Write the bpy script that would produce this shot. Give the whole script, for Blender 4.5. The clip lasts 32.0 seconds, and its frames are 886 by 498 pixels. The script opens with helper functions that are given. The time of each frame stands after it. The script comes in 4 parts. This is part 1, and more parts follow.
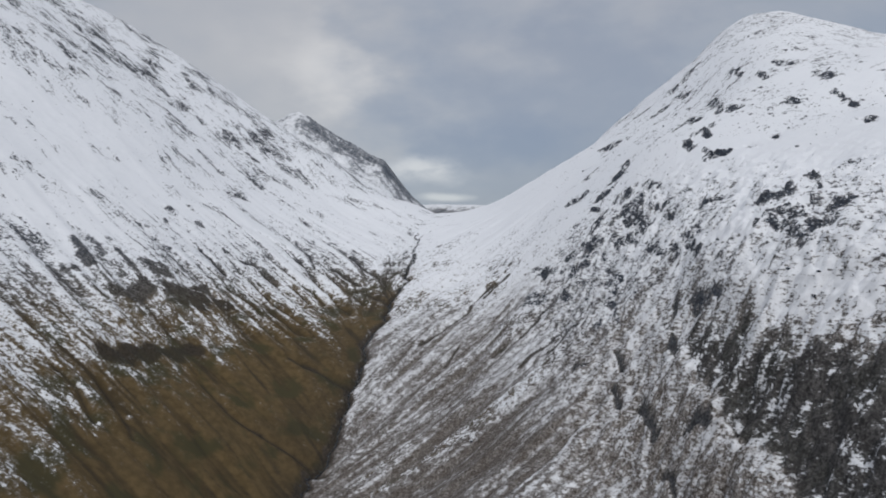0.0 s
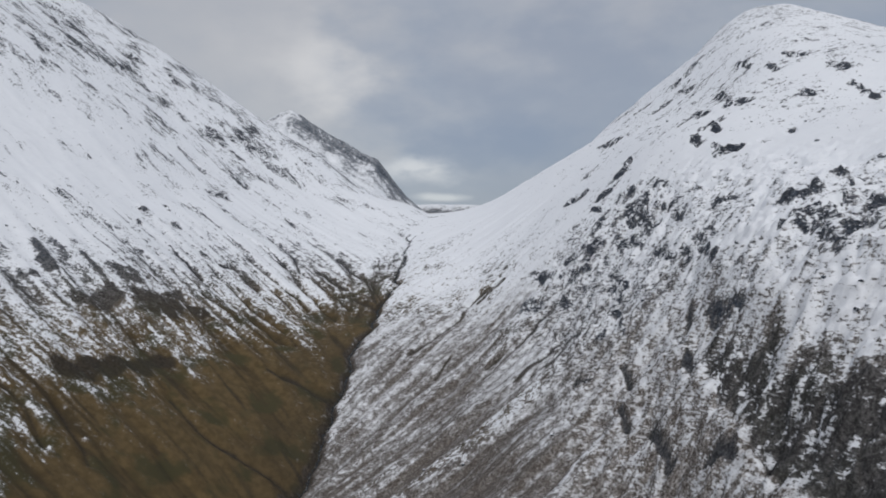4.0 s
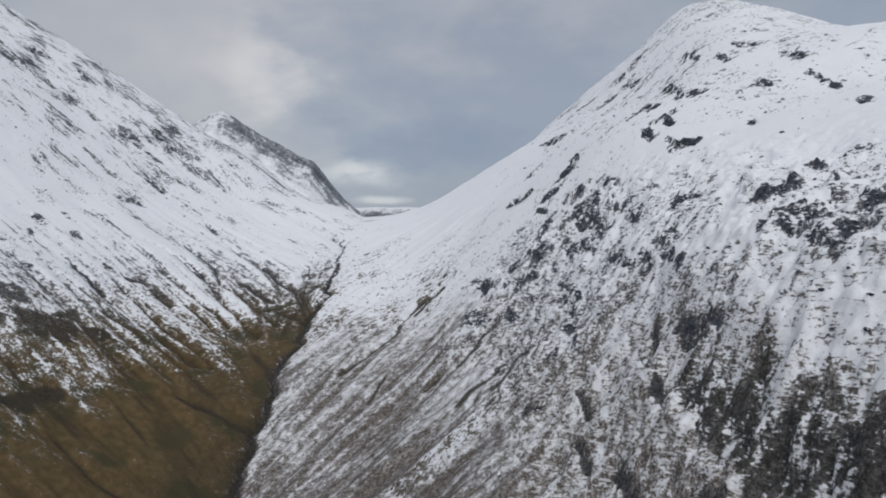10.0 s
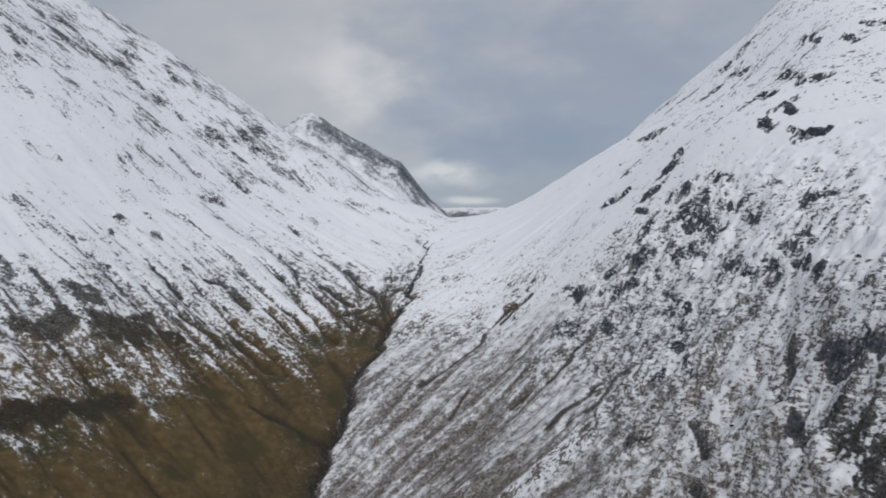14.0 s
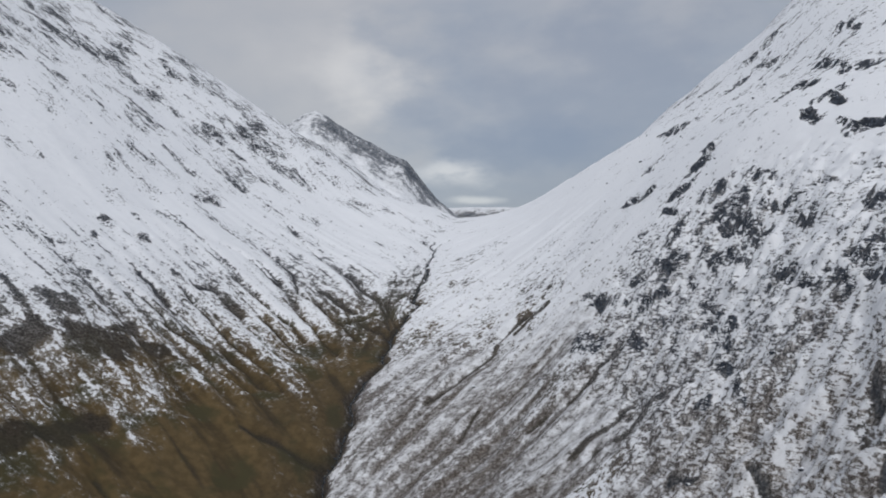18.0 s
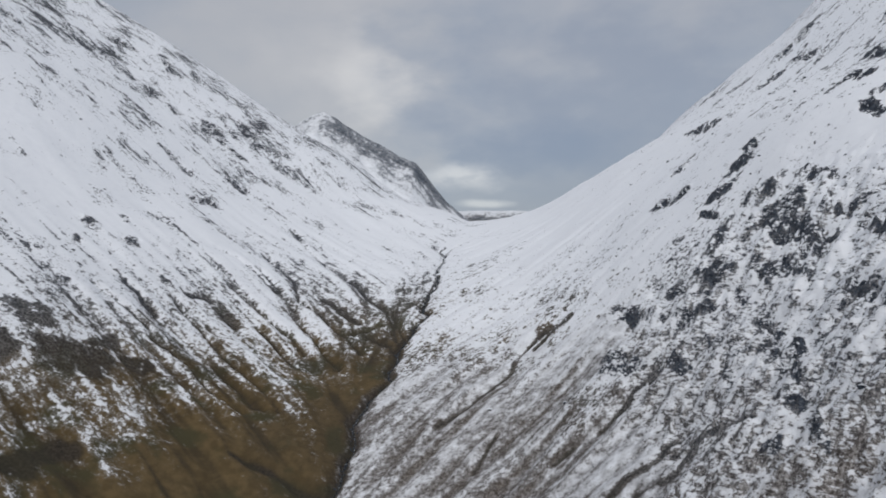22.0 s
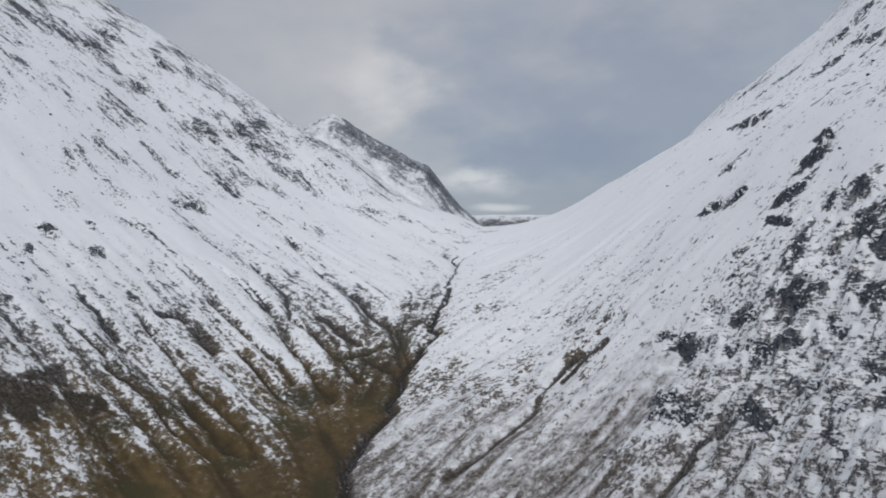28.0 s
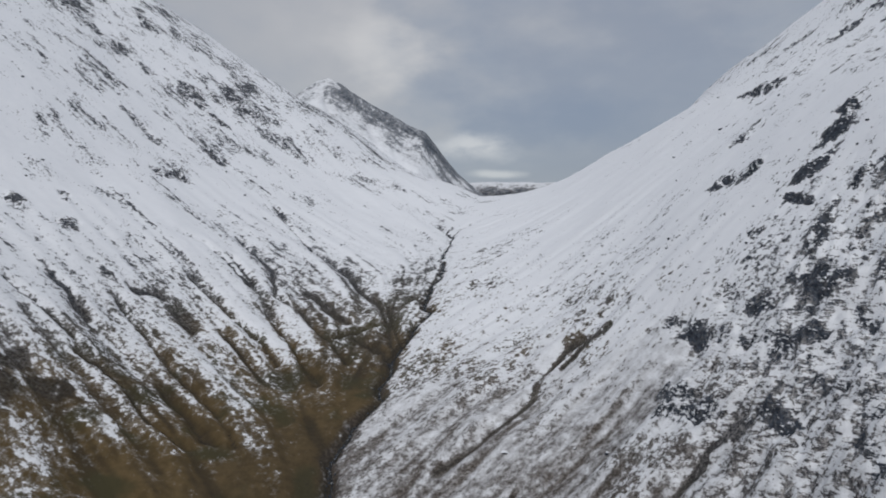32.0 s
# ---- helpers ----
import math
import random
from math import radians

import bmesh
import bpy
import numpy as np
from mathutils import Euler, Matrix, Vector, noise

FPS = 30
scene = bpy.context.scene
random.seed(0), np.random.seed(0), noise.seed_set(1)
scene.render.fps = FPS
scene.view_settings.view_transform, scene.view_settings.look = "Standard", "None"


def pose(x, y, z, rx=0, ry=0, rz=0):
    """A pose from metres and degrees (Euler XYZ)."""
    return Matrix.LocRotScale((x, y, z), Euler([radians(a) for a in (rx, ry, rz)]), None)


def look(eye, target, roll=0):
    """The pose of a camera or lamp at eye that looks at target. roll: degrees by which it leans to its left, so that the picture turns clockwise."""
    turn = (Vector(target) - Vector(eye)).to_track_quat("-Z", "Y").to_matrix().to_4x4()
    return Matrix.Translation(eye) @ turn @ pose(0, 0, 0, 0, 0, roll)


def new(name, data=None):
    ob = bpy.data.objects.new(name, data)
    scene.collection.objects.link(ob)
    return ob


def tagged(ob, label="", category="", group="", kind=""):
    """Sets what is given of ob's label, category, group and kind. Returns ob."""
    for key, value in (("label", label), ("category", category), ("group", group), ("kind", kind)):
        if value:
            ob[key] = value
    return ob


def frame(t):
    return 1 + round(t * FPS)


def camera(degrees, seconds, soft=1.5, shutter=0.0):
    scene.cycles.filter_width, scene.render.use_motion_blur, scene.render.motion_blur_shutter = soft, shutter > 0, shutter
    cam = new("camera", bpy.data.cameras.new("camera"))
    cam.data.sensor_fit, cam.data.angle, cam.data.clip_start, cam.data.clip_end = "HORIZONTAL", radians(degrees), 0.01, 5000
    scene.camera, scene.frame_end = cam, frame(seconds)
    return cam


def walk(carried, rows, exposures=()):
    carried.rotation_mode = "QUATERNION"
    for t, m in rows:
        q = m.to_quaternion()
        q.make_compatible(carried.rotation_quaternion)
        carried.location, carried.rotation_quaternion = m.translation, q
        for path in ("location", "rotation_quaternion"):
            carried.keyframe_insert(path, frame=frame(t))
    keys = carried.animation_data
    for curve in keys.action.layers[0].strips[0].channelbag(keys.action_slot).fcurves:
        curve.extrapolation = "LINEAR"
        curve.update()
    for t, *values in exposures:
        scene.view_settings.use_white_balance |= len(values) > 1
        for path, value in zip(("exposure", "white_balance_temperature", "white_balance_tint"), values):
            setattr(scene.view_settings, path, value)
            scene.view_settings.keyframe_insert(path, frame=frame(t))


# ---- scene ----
cam = camera(60.6, 32.0, soft=1.9)
METRES, EYE, TILT, LEAN, TURN = 400.0, 120.0, 0.0, 0.0, 0.0
ROWS = [
    (0.0, 0.0, 0.0, 0.0, 0.0, -0.34, -0.49),
    (0.5, 0.0015, 0.0154, 0.0008, 0.01, -0.33, -0.52),
    (1.0, 0.0032, 0.0306, 0.0018, 0.02, -0.34, -0.52),
    (1.5, 0.0043, 0.0452, 0.002, -0.02, -0.32, -0.52),
    (2.0, 0.0063, 0.0612, 0.0032, -0.05, -0.34, -0.49),
    (2.5, 0.0089, 0.0774, 0.0023, -0.02, -0.3, -0.5),
    (3.0, 0.009, 0.0937, 0.0042, -0.14, -0.3, -0.49),
    (3.5, 0.0104, 0.1102, 0.0053, -0.24, -0.34, -0.46),
    (5.5, 0.0181, 0.1717, 0.0097, -0.77, -0.3, -0.26),
    (6.0, 0.02, 0.1856, 0.0107, -1.05, -0.24, -0.2),
    (6.5, 0.0214, 0.1984, 0.0119, -1.52, -0.2, -0.1),
    (7.0, 0.0229, 0.2108, 0.0123, -2.08, -0.15, 0.02),
    (7.5, 0.0239, 0.2229, 0.0131, -2.71, -0.1, 0.17),
    (8.0, 0.0269, 0.2374, 0.0132, -3.2, -0.07, 0.29),
    (8.5, 0.0286, 0.2508, 0.0129, -3.68, -0.0, 0.33),
    (9.0, 0.0312, 0.266, 0.014, -4.07, -0.11, 0.43),
    (9.5, 0.0338, 0.282, 0.0148, -4.41, -0.15, 0.5),
    (10.0, 0.0355, 0.2967, 0.0158, -4.67, -0.16, 0.55),
    (10.5, 0.0378, 0.3117, 0.0164, -4.86, -0.12, 0.55),
    (11.0, 0.0405, 0.3284, 0.0169, -3.12, -0.13, 0.51),
    (11.5, 0.0419, 0.3438, 0.0175, -0.94, -0.17, 0.44),
    (12.0, 0.0427, 0.3595, 0.0189, 0.39, -0.21, 0.38),
    (12.5, 0.0429, 0.3746, 0.0194, 1.36, -0.19, 0.34),
    (13.0, 0.0432, 0.3897, 0.0207, 1.67, -0.19, 0.3),
    (13.5, 0.0433, 0.4054, 0.0208, 1.81, -0.14, 0.27),
    (14.0, 0.0425, 0.419, 0.021, 1.89, -0.09, 0.24),
    (14.5, 0.0415, 0.4349, 0.0222, 1.98, -0.11, 0.24),
    (16.5, 0.0374, 0.4997, 0.026, 2.18, -0.11, 0.28),
    (17.0, 0.0369, 0.5174, 0.0268, 2.27, -0.09, 0.28),
    (17.5, 0.0348, 0.534, 0.028, 2.29, -0.14, 0.28),
    (18.0, 0.0335, 0.5512, 0.029, 2.36, -0.11, 0.23),
    (18.5, 0.0321, 0.5688, 0.0305, 2.46, -0.1, 0.19),
    (19.0, 0.0293, 0.5856, 0.0308, 2.51, -0.06, 0.18),
    (19.5, 0.0275, 0.6024, 0.0304, 2.59, -0.01, 0.14),
    (20.0, 0.026, 0.6197, 0.0316, 2.68, -0.02, 0.13),
    (20.5, 0.0244, 0.638, 0.0318, 2.77, 0.06, 0.09),
    (21.0, 0.0228, 0.6551, 0.0328, 2.82, 0.1, 0.06),
    (21.5, 0.0219, 0.6727, 0.0338, 2.92, 0.13, 0.04),
    (22.0, 0.0213, 0.6899, 0.0342, 3.04, 0.15, 0.02),
    (22.5, 0.0198, 0.7072, 0.035, 3.09, 0.21, 0.0),
    (23.0, 0.0191, 0.7251, 0.0354, 3.16, 0.26, -0.03),
    (23.5, 0.0179, 0.7437, 0.0368, 3.24, 0.29, -0.02),
    (24.0, 0.0165, 0.7613, 0.0371, 3.32, 0.36, -0.04),
    (24.5, 0.0162, 0.7805, 0.0385, 3.46, 0.37, -0.05),
    (25.0, 0.0154, 0.7993, 0.04, 3.59, 0.38, -0.08),
    (25.5, 0.0146, 0.818, 0.0413, 3.68, 0.39, -0.05),
    (27.5, 0.0153, 0.8945, 0.0463, 4.02, 0.43, 0.06),
    (28.0, 0.0154, 0.9127, 0.0484, 4.1, 0.45, 0.07),
    (28.5, 0.0156, 0.9304, 0.0507, 4.19, 0.5, 0.04),
    (29.0, 0.0156, 0.9468, 0.0534, 4.26, 0.54, 0.0),
    (29.5, 0.0158, 0.9614, 0.056, 4.33, 0.62, -0.07),
    (30.0, 0.0165, 0.9733, 0.0582, 4.42, 0.57, -0.13),
    (30.5, 0.0167, 0.9821, 0.0604, 4.4, -0.24, -0.2),
    (31.0, 0.017, 0.9881, 0.0621, 4.24, -1.61, -0.25),
    (31.5, 0.017, 0.9914, 0.0622, 4.06, -2.15, -0.3),
    (32.0, 0.0168, 0.9924, 0.0632, 3.9, -2.09, -0.3),
]
walk(cam, [(t, pose(0, 0, EYE, TILT, LEAN, TURN) @ pose(METRES * x, METRES * y, METRES * z, 90 + pitch, roll, yaw)) for t, x, y, z, yaw, pitch, roll in ROWS],
     exposures=[(0.0, -0.08, 6610, 10.6), (20.0, -0.09, 6610, 10.6), (30.0, -0.15, 6610, 10.6), (32.0, -0.20, 6610, 10.6)])

# ---- world, sun ----
def link(nt, a, b):
    nt.links.new(a, b)


def math_node(nt, op, a, b=None, c=None, clamp=False):
    n = nt.nodes.new("ShaderNodeMath")
    n.operation, n.use_clamp = op, clamp
    for i, v in enumerate((a, b, c)):
        if v is None:
            continue
        if isinstance(v, (int, float)):
            n.inputs[i].default_value = v
        else:
            link(nt, v, n.inputs[i])
    return n.outputs[0]


def mix_color(nt, fac, a, b, blend="MIX"):
    n = nt.nodes.new("ShaderNodeMix")
    n.data_type, n.blend_type = "RGBA", blend
    for sock, v in ((n.inputs[0], fac), (n.inputs[6], a), (n.inputs[7], b)):
        if isinstance(v, (int, float)):
            sock.default_value = v
        elif isinstance(v, tuple):
            sock.default_value = (*v, 1.0)
        else:
            link(nt, v, sock)
    return n.outputs[2]


def smooth(nt, x, lo, hi):
    n = nt.nodes.new("ShaderNodeMapRange")
    n.interpolation_type = "SMOOTHSTEP"
    n.inputs[1].default_value, n.inputs[2].default_value = lo, hi
    link(nt, x, n.inputs[0])
    return n.outputs[0]


def noise_node(nt, vec, scale, detail=4.0, rough=0.55, dist=0.0):
    n = nt.nodes.new("ShaderNodeTexNoise")
    n.inputs["Scale"].default_value, n.inputs["Detail"].default_value = scale, detail
    n.inputs["Roughness"].default_value, n.inputs["Distortion"].default_value = rough, dist
    if vec is not None:
        link(nt, vec, n.inputs["Vector"])
    return n.outputs["Fac"]


SUN_ELEVATION, SUN_BEARING = 38, 179      # degrees; bearing clockwise from +y
world = bpy.data.worlds.new("overcast_sky")
scene.world = world
world.use_nodes = True
wt = world.node_tree
wt.nodes.clear()
sky = wt.nodes.new("ShaderNodeTexSky")
sky.sky_type, sky.sun_disc = "NISHITA", False
sky.sun_elevation, sky.sun_rotation = radians(SUN_ELEVATION), radians(SUN_BEARING)
coord = wt.nodes.new("ShaderNodeTexCoord").outputs["Generated"]
sep = wt.nodes.new("ShaderNodeSeparateXYZ")
link(wt, coord, sep.inputs[0])
stretch = wt.nodes.new("ShaderNodeMapping")
stretch.inputs["Scale"].default_value = (1.0, 1.0, 1.9)
link(wt, coord, stretch.inputs["Vector"])


def glow(direction, radius, squash=1.0, inner=0.0):
    """How near the view is to a direction: 1 at it, 0 at the radius. squash: how much flatter than wide the patch is."""
    near = wt.nodes.new("ShaderNodeVectorMath")
    near.operation = "MULTIPLY"
    link(wt, coord, near.inputs[0])
    near.inputs[1].default_value = (1, 1, squash)
    ragged = wt.nodes.new("ShaderNodeVectorMath")
    ragged.operation = "MULTIPLY_ADD"
    link(wt, curl, ragged.inputs[0])
    ragged.inputs[1].default_value = (radius * 1.6,) * 3
    link(wt, near.outputs[0], ragged.inputs[2])
    d = wt.nodes.new("ShaderNodeVectorMath")
    d.operation = "DISTANCE"
    link(wt, ragged.outputs[0], d.inputs[0])
    v = Vector(direction).normalized()
    d.inputs[1].default_value = Vector((v.x, v.y, v.z * squash)) + Vector((0.5, 0.5, 0.5)) * radius * 1.6
    n = wt.nodes.new("ShaderNodeMapRange")
    n.interpolation_type = "SMOOTHSTEP"
    n.inputs[1].default_value, n.inputs[2].default_value = radius * inner, radius
    n.inputs[3].default_value, n.inputs[4].default_value = 1.0, 0.0
    link(wt, d.outputs["Value"], n.inputs[0])
    return n.outputs[0]


billow = noise_node(wt, stretch.outputs[0], 2.2, 4, 0.5, 0.3)
wisp = noise_node(wt, stretch.outputs[0], 9.0, 6, 0.55, 0.4)
curling = wt.nodes.new("ShaderNodeTexNoise")
curling.inputs["Scale"].default_value, curling.inputs["Detail"].default_value = 11.0, 5.0
link(wt, stretch.outputs[0], curling.inputs["Vector"])
curl = curling.outputs["Color"]
cloud = math_node(wt, "ADD", math_node(wt, "MULTIPLY", billow, 0.7), math_node(wt, "MULTIPLY", wisp, 0.3))
cloud = smooth(wt, cloud, 0.30, 0.70)
thick = mix_color(wt, cloud, (0.268, 0.318, 0.402), (0.415, 0.432, 0.468))
zenith = smooth(wt, sep.outputs[2], 0.3, 0.95)
thick = mix_color(wt, zenith, thick, (0.56, 0.59, 0.64))
# paler cloud over the western ridge, heavy grey beyond the pass
pale = glow((-0.24, 1, 0.25), 0.26, 1.0, 0.2)
thick = mix_color(wt, math_node(wt, "MULTIPLY", pale, 0.75), thick, (0.44, 0.45, 0.475))
heavy = glow((0.17, 1, 0.16), 0.26, 1.1, 0.25)
thick = mix_color(wt, math_node(wt, "MULTIPLY", heavy, 0.65), thick, (0.255, 0.295, 0.375))
band = glow((0.10, 1, 0.135), 0.16, 3.2, 0.1)
thick = mix_color(wt, math_node(wt, "MULTIPLY", band, 0.7), thick, (0.215, 0.266, 0.365))
# a thin place where the light comes through, and bright low cloud over the pass
torn = glow((-0.142, 1, 0.222), 0.088, 1.1, 0.0)
thick = mix_color(wt, math_node(wt, "MULTIPLY", torn, 0.72), thick, (0.68, 0.675, 0.67))
torn_2 = glow((-0.20, 1, 0.25), 0.12, 1.3, 0.0)
thick = mix_color(wt, math_node(wt, "MULTIPLY", torn_2, 0.4), thick, (0.55, 0.55, 0.56))
puff = smooth(wt, wisp, 0.36, 0.58)
low = glow((-0.030, 1, 0.100), 0.075, 2.2, 0.1)
thick = mix_color(wt, math_node(wt, "MULTIPLY", math_node(wt, "MULTIPLY", low, puff), 0.9), thick, (0.60, 0.62, 0.65))
low_2 = glow((0.0, 1, 0.062), 0.05, 7.0, 0.2)
thick = mix_color(wt, math_node(wt, "MULTIPLY", low_2, 0.7), thick, (0.62, 0.65, 0.68))
clear = mix_color(wt, 0.012, thick, sky.outputs[0])
background = wt.nodes.new("ShaderNodeBackground")
background.inputs["Strength"].default_value = 1.0
link(wt, clear, background.inputs["Color"])
link(wt, background.outputs[0], wt.nodes.new("ShaderNodeOutputWorld").inputs["Surface"])

sun = new("sun", bpy.data.lights.new("sun", "SUN"))
sun.data.energy, sun.data.angle, sun.data.color = 1.45, radians(14), (1.0, 0.98, 0.95)
b, e = radians(SUN_BEARING), radians(SUN_ELEVATION)
sun.matrix_world = look((0, 0, 0), (-math.sin(b) * math.cos(e), -math.cos(b) * math.cos(e), -math.sin(e)))


# ---- shape of the land ----
STREAM_Y = [-400, 0, 300, 520, 665, 781, 900, 1010, 1140, 1290, 1500, 1750]
STREAM_X = [-150, -150, -140, -118, -96, -82, -66, -48, -42, -42, -20, 0]
STREAM_Z = [-215, -190, -155, -104, -57, -2, 40, 76, 109, 139, 181, 160]
# heights over the stream of the two hillsides: a row for each cross-section, a column for each distance from the stream
WEST_Y = [200, 450, 620, 760, 900, 1080, 1300, 1550]
WEST_D = [0, 50, 120, 200, 300, 440, 620, 900]
WEST_H = [
    [0, 63, 145, 220, 296, 383, 487, 653],
    [0, 48, 112, 173, 240, 331, 452, 644],
    [0, 33, 81, 139, 201, 298, 430, 638],
    [0, 18, 50, 109, 171, 275, 416, 632],
    [0, 3, 28, 78, 145, 258, 404, 625],
    [0, 1, 20, 55, 124, 246, 394, 615],
    [0, 10, 29, 65, 133, 246, 381, 600],
    [0, 21, 45, 101, 162, 259, 376, 581],
]
EAST_Y = [100, 300, 430, 540, 660, 780, 930, 1150, 1450]
EAST_D = [0, 60, 120, 180, 240, 300, 370, 450, 560, 750, 1000]
EAST_H = [
    [0, 24, 51, 83, 128, 183, 256, 328, 403, 500, 611],
    [0, 28, 57, 92, 128, 210, 280, 323, 374, 452, 548],
    [0, 28, 60, 102, 141, 242, 281, 316, 354, 422, 508],
    [0, 27, 60, 107, 164, 238, 275, 308, 338, 398, 476],
    [0, 23, 56, 102, 161, 228, 273, 299, 319, 373, 444],
    [0, 20, 48, 99, 159, 221, 262, 292, 325, 356, 414],
    [0, 20, 48, 97, 150, 201, 239, 305, 315, 308, 388],
    [0, 19, 47, 89, 136, 175, 231, 311, 350, 317, 335],
    [0, 5, 23, 56, 90, 125, 192, 234, 356, 380, 328],
]


# features that run over the ground, each as (half width, x, y, x, y, ...) along its middle
# stream gullies down the hillsides
GULLIES_WEST = [(1, -281, 828, -268, 827, -250, 824, -238, 821, -231, 813, -219, 813, -200, 810, -180, 794, -172, 793, -158, 790), (1.8, -274, 860, -263, 858, -244, 847), (1.5, -246, 999, -232, 1004, -210, 998, -193, 988, -174, 972, -153, 946, -147, 938), (0.9, -210, 1009, -189, 988, -166, 967, -154, 954), (1.3, -216, 1049, -199, 1036, -180, 1023, -164, 983, -144, 978, -122, 958, -110, 945, -97, 920), (1, -218, 1170, -188, 1125, -164, 1097, -140, 1081, -115, 1063), (2.2, -140, 1081, -115, 1059, -87, 1013, -77, 989, -69, 946)]
GULLIES_MINOR = [(5.5, -148, 1009, -132, 1002, -110, 983), (3.5, -97, 963, -82, 949, -70, 930), (1.1, -112, 952, -95, 978, -87, 982), (2.9, -214, 907, -199, 900), (1, -243, 880, -224, 868, -199, 854, -175, 841, -152, 825), (1.1, -219, 949, -194, 939, -168, 926, -153, 916, -141, 905), (2.3, -179, 911, -158, 894, -142, 880), (2.6, -238, 897, -225, 912), (0.9, -188, 830, -174, 822, -154, 803, -146, 801), (0.6, -152, 825, -134, 802), (1.2, -137, 932, -122, 908, -110, 888)]
GULLIES_NEAR = [(2.2, -207, 648, -174, 632, -152, 634, -124, 633, -96, 624), (3.6, -149, 746, -116, 742, -94, 740), (1.5, -280, 543, -261, 537, -239, 523), (1.8, -251, 563, -218, 534)]
GULLIES_EAST = [(3.4, 72, 835, 52, 851, 33, 829, 28, 812, 13, 799, 2, 792, -21, 780), (0.6, 109, 694, 101, 697, 95, 698, 89, 694), (1.7, 88, 692, 79, 689, 71, 687), (0.8, 58, 689, 46, 688), (1.2, 103, 629, 95, 633, 85, 630), (0.8, 120, 612, 113, 616, 102, 611, 95, 627), (1.1, 16, 746, 3, 723)]
GULLIES_EAST_LOW = [(2.5, 105, 691, 95, 696), (3.6, 84, 630, 75, 630, 65, 626), (2.1, 116, 589, 107, 608, 98, 610, 89, 605, 76, 618), (2.2, 68, 840, 47, 831), (0.7, 115, 691, 108, 694, 103, 699, 99, 697, 90, 696, 80, 691)]
GULLIES_HEAD = [(0.7, -59, 1278, -48, 1258, -40, 1236), (0.7, -22, 1293, -33, 1271, -39, 1246), (0.5, -61, 1092, -49, 1111), (0.5, -85, 1061, -57, 1080), (0.7, -72, 1013, -60, 1032, -51, 1024), (0.7, -82, 1018, -75, 990, -60, 949)]
GULLIES = GULLIES_HEAD + GULLIES_WEST + GULLIES_MINOR + GULLIES_NEAR + GULLIES_EAST + GULLIES_EAST_LOW
# snow lying in runnels of the brown slope
DRIFTS_FAR = [(3.8, -237, 812, -215, 803, -196, 798, -174, 785), (1, -199, 854, -171, 839, -150, 821), (3.6, -187, 879, -155, 865), (1.6, -232, 741, -216, 734, -199, 732), (1, -201, 771, -181, 768, -164, 757), (3.8, -171, 785, -149, 777, -138, 772), (1.7, -221, 759, -207, 771)]
DRIFTS_MIDDLE = [(1.3, -247, 687, -229, 688, -205, 683), (3, -255, 703, -237, 699, -219, 701), (3.4, -208, 729, -189, 731, -174, 736), (1.9, -196, 779, -171, 763, -153, 761), (2.6, -120, 813, -108, 811)]
DRIFTS_LOW = [(4.4, -246, 707, -219, 702, -196, 687), (3.8, -279, 697, -257, 679), (2.5, -281, 672, -262, 673), (3.4, -221, 750, -195, 730, -174, 732), (4.5, -214, 780, -176, 765, -149, 751), (2.2, -206, 662, -187, 664), (1.3, -182, 661, -151, 649), (1.7, -225, 653, -191, 627), (1, -227, 606, -198, 597)]
DRIFTS_NEAR = [(2.9, -277, 504, -248, 517, -223, 528), (4.6, -261, 477, -239, 474), (3.2, -249, 456, -240, 458), (2, -242, 692, -209, 682, -195, 684), (2.7, -208, 664, -176, 655, -142, 649), (5.9, -225, 646, -195, 625), (5.4, -211, 721, -174, 738)]
DRIFTS = DRIFTS_FAR + DRIFTS_MIDDLE + DRIFTS_LOW + DRIFTS_NEAR
# bare rock
CRAGS_WEST = [(9, -538, 1355, -516, 1382), (9, -596, 1292, -596, 1313), (9, -546, 1146, -542, 1151), (9, -510, 1282, -496, 1303), (9, -368, 1321, -353, 1315), (7.3, -340, 1298, -323, 1307), (9, -337, 1383, -320, 1381), (9, -489, 1422, -475, 1420), (5.4, -304, 1086, -291, 1110), (5.9, -301, 1205, -291, 1207), (4, -330, 903, -318, 900), (2.4, -294, 909, -295, 923), (2, -316, 854, -318, 871), (6.4, -369, 1147, -339, 1140), (3, -323, 902, -316, 900), (2.6, -318, 948, -308, 941), (2.9, -297, 911, -292, 916), (9, -496, 1290, -477, 1281), (8.5, -477, 1413, -458, 1397)]
CRAGS_MAIN = [(4.2, 151, 895, 159, 862), (5.5, 181, 949, 187, 953), (4.2, 187, 811, 200, 829), (4.2, 167, 800, 173, 798), (2.9, 173, 760, 182, 744), (4.1, 170, 730, 183, 712), (2.6, 173, 722, 171, 705), (2.2, 179, 717, 178, 686), (2.1, 173, 705, 182, 665), (2.1, 173, 674, 175, 658), (1.4, 196, 729, 200, 698), (1.3, 187, 683, 195, 663), (1.5, 195, 664, 201, 655), (1.2, 188, 648, 190, 622), (1.6, 156, 800, 160, 774), (3.2, 139, 738, 143, 714), (3.5, 147, 740, 157, 752)]
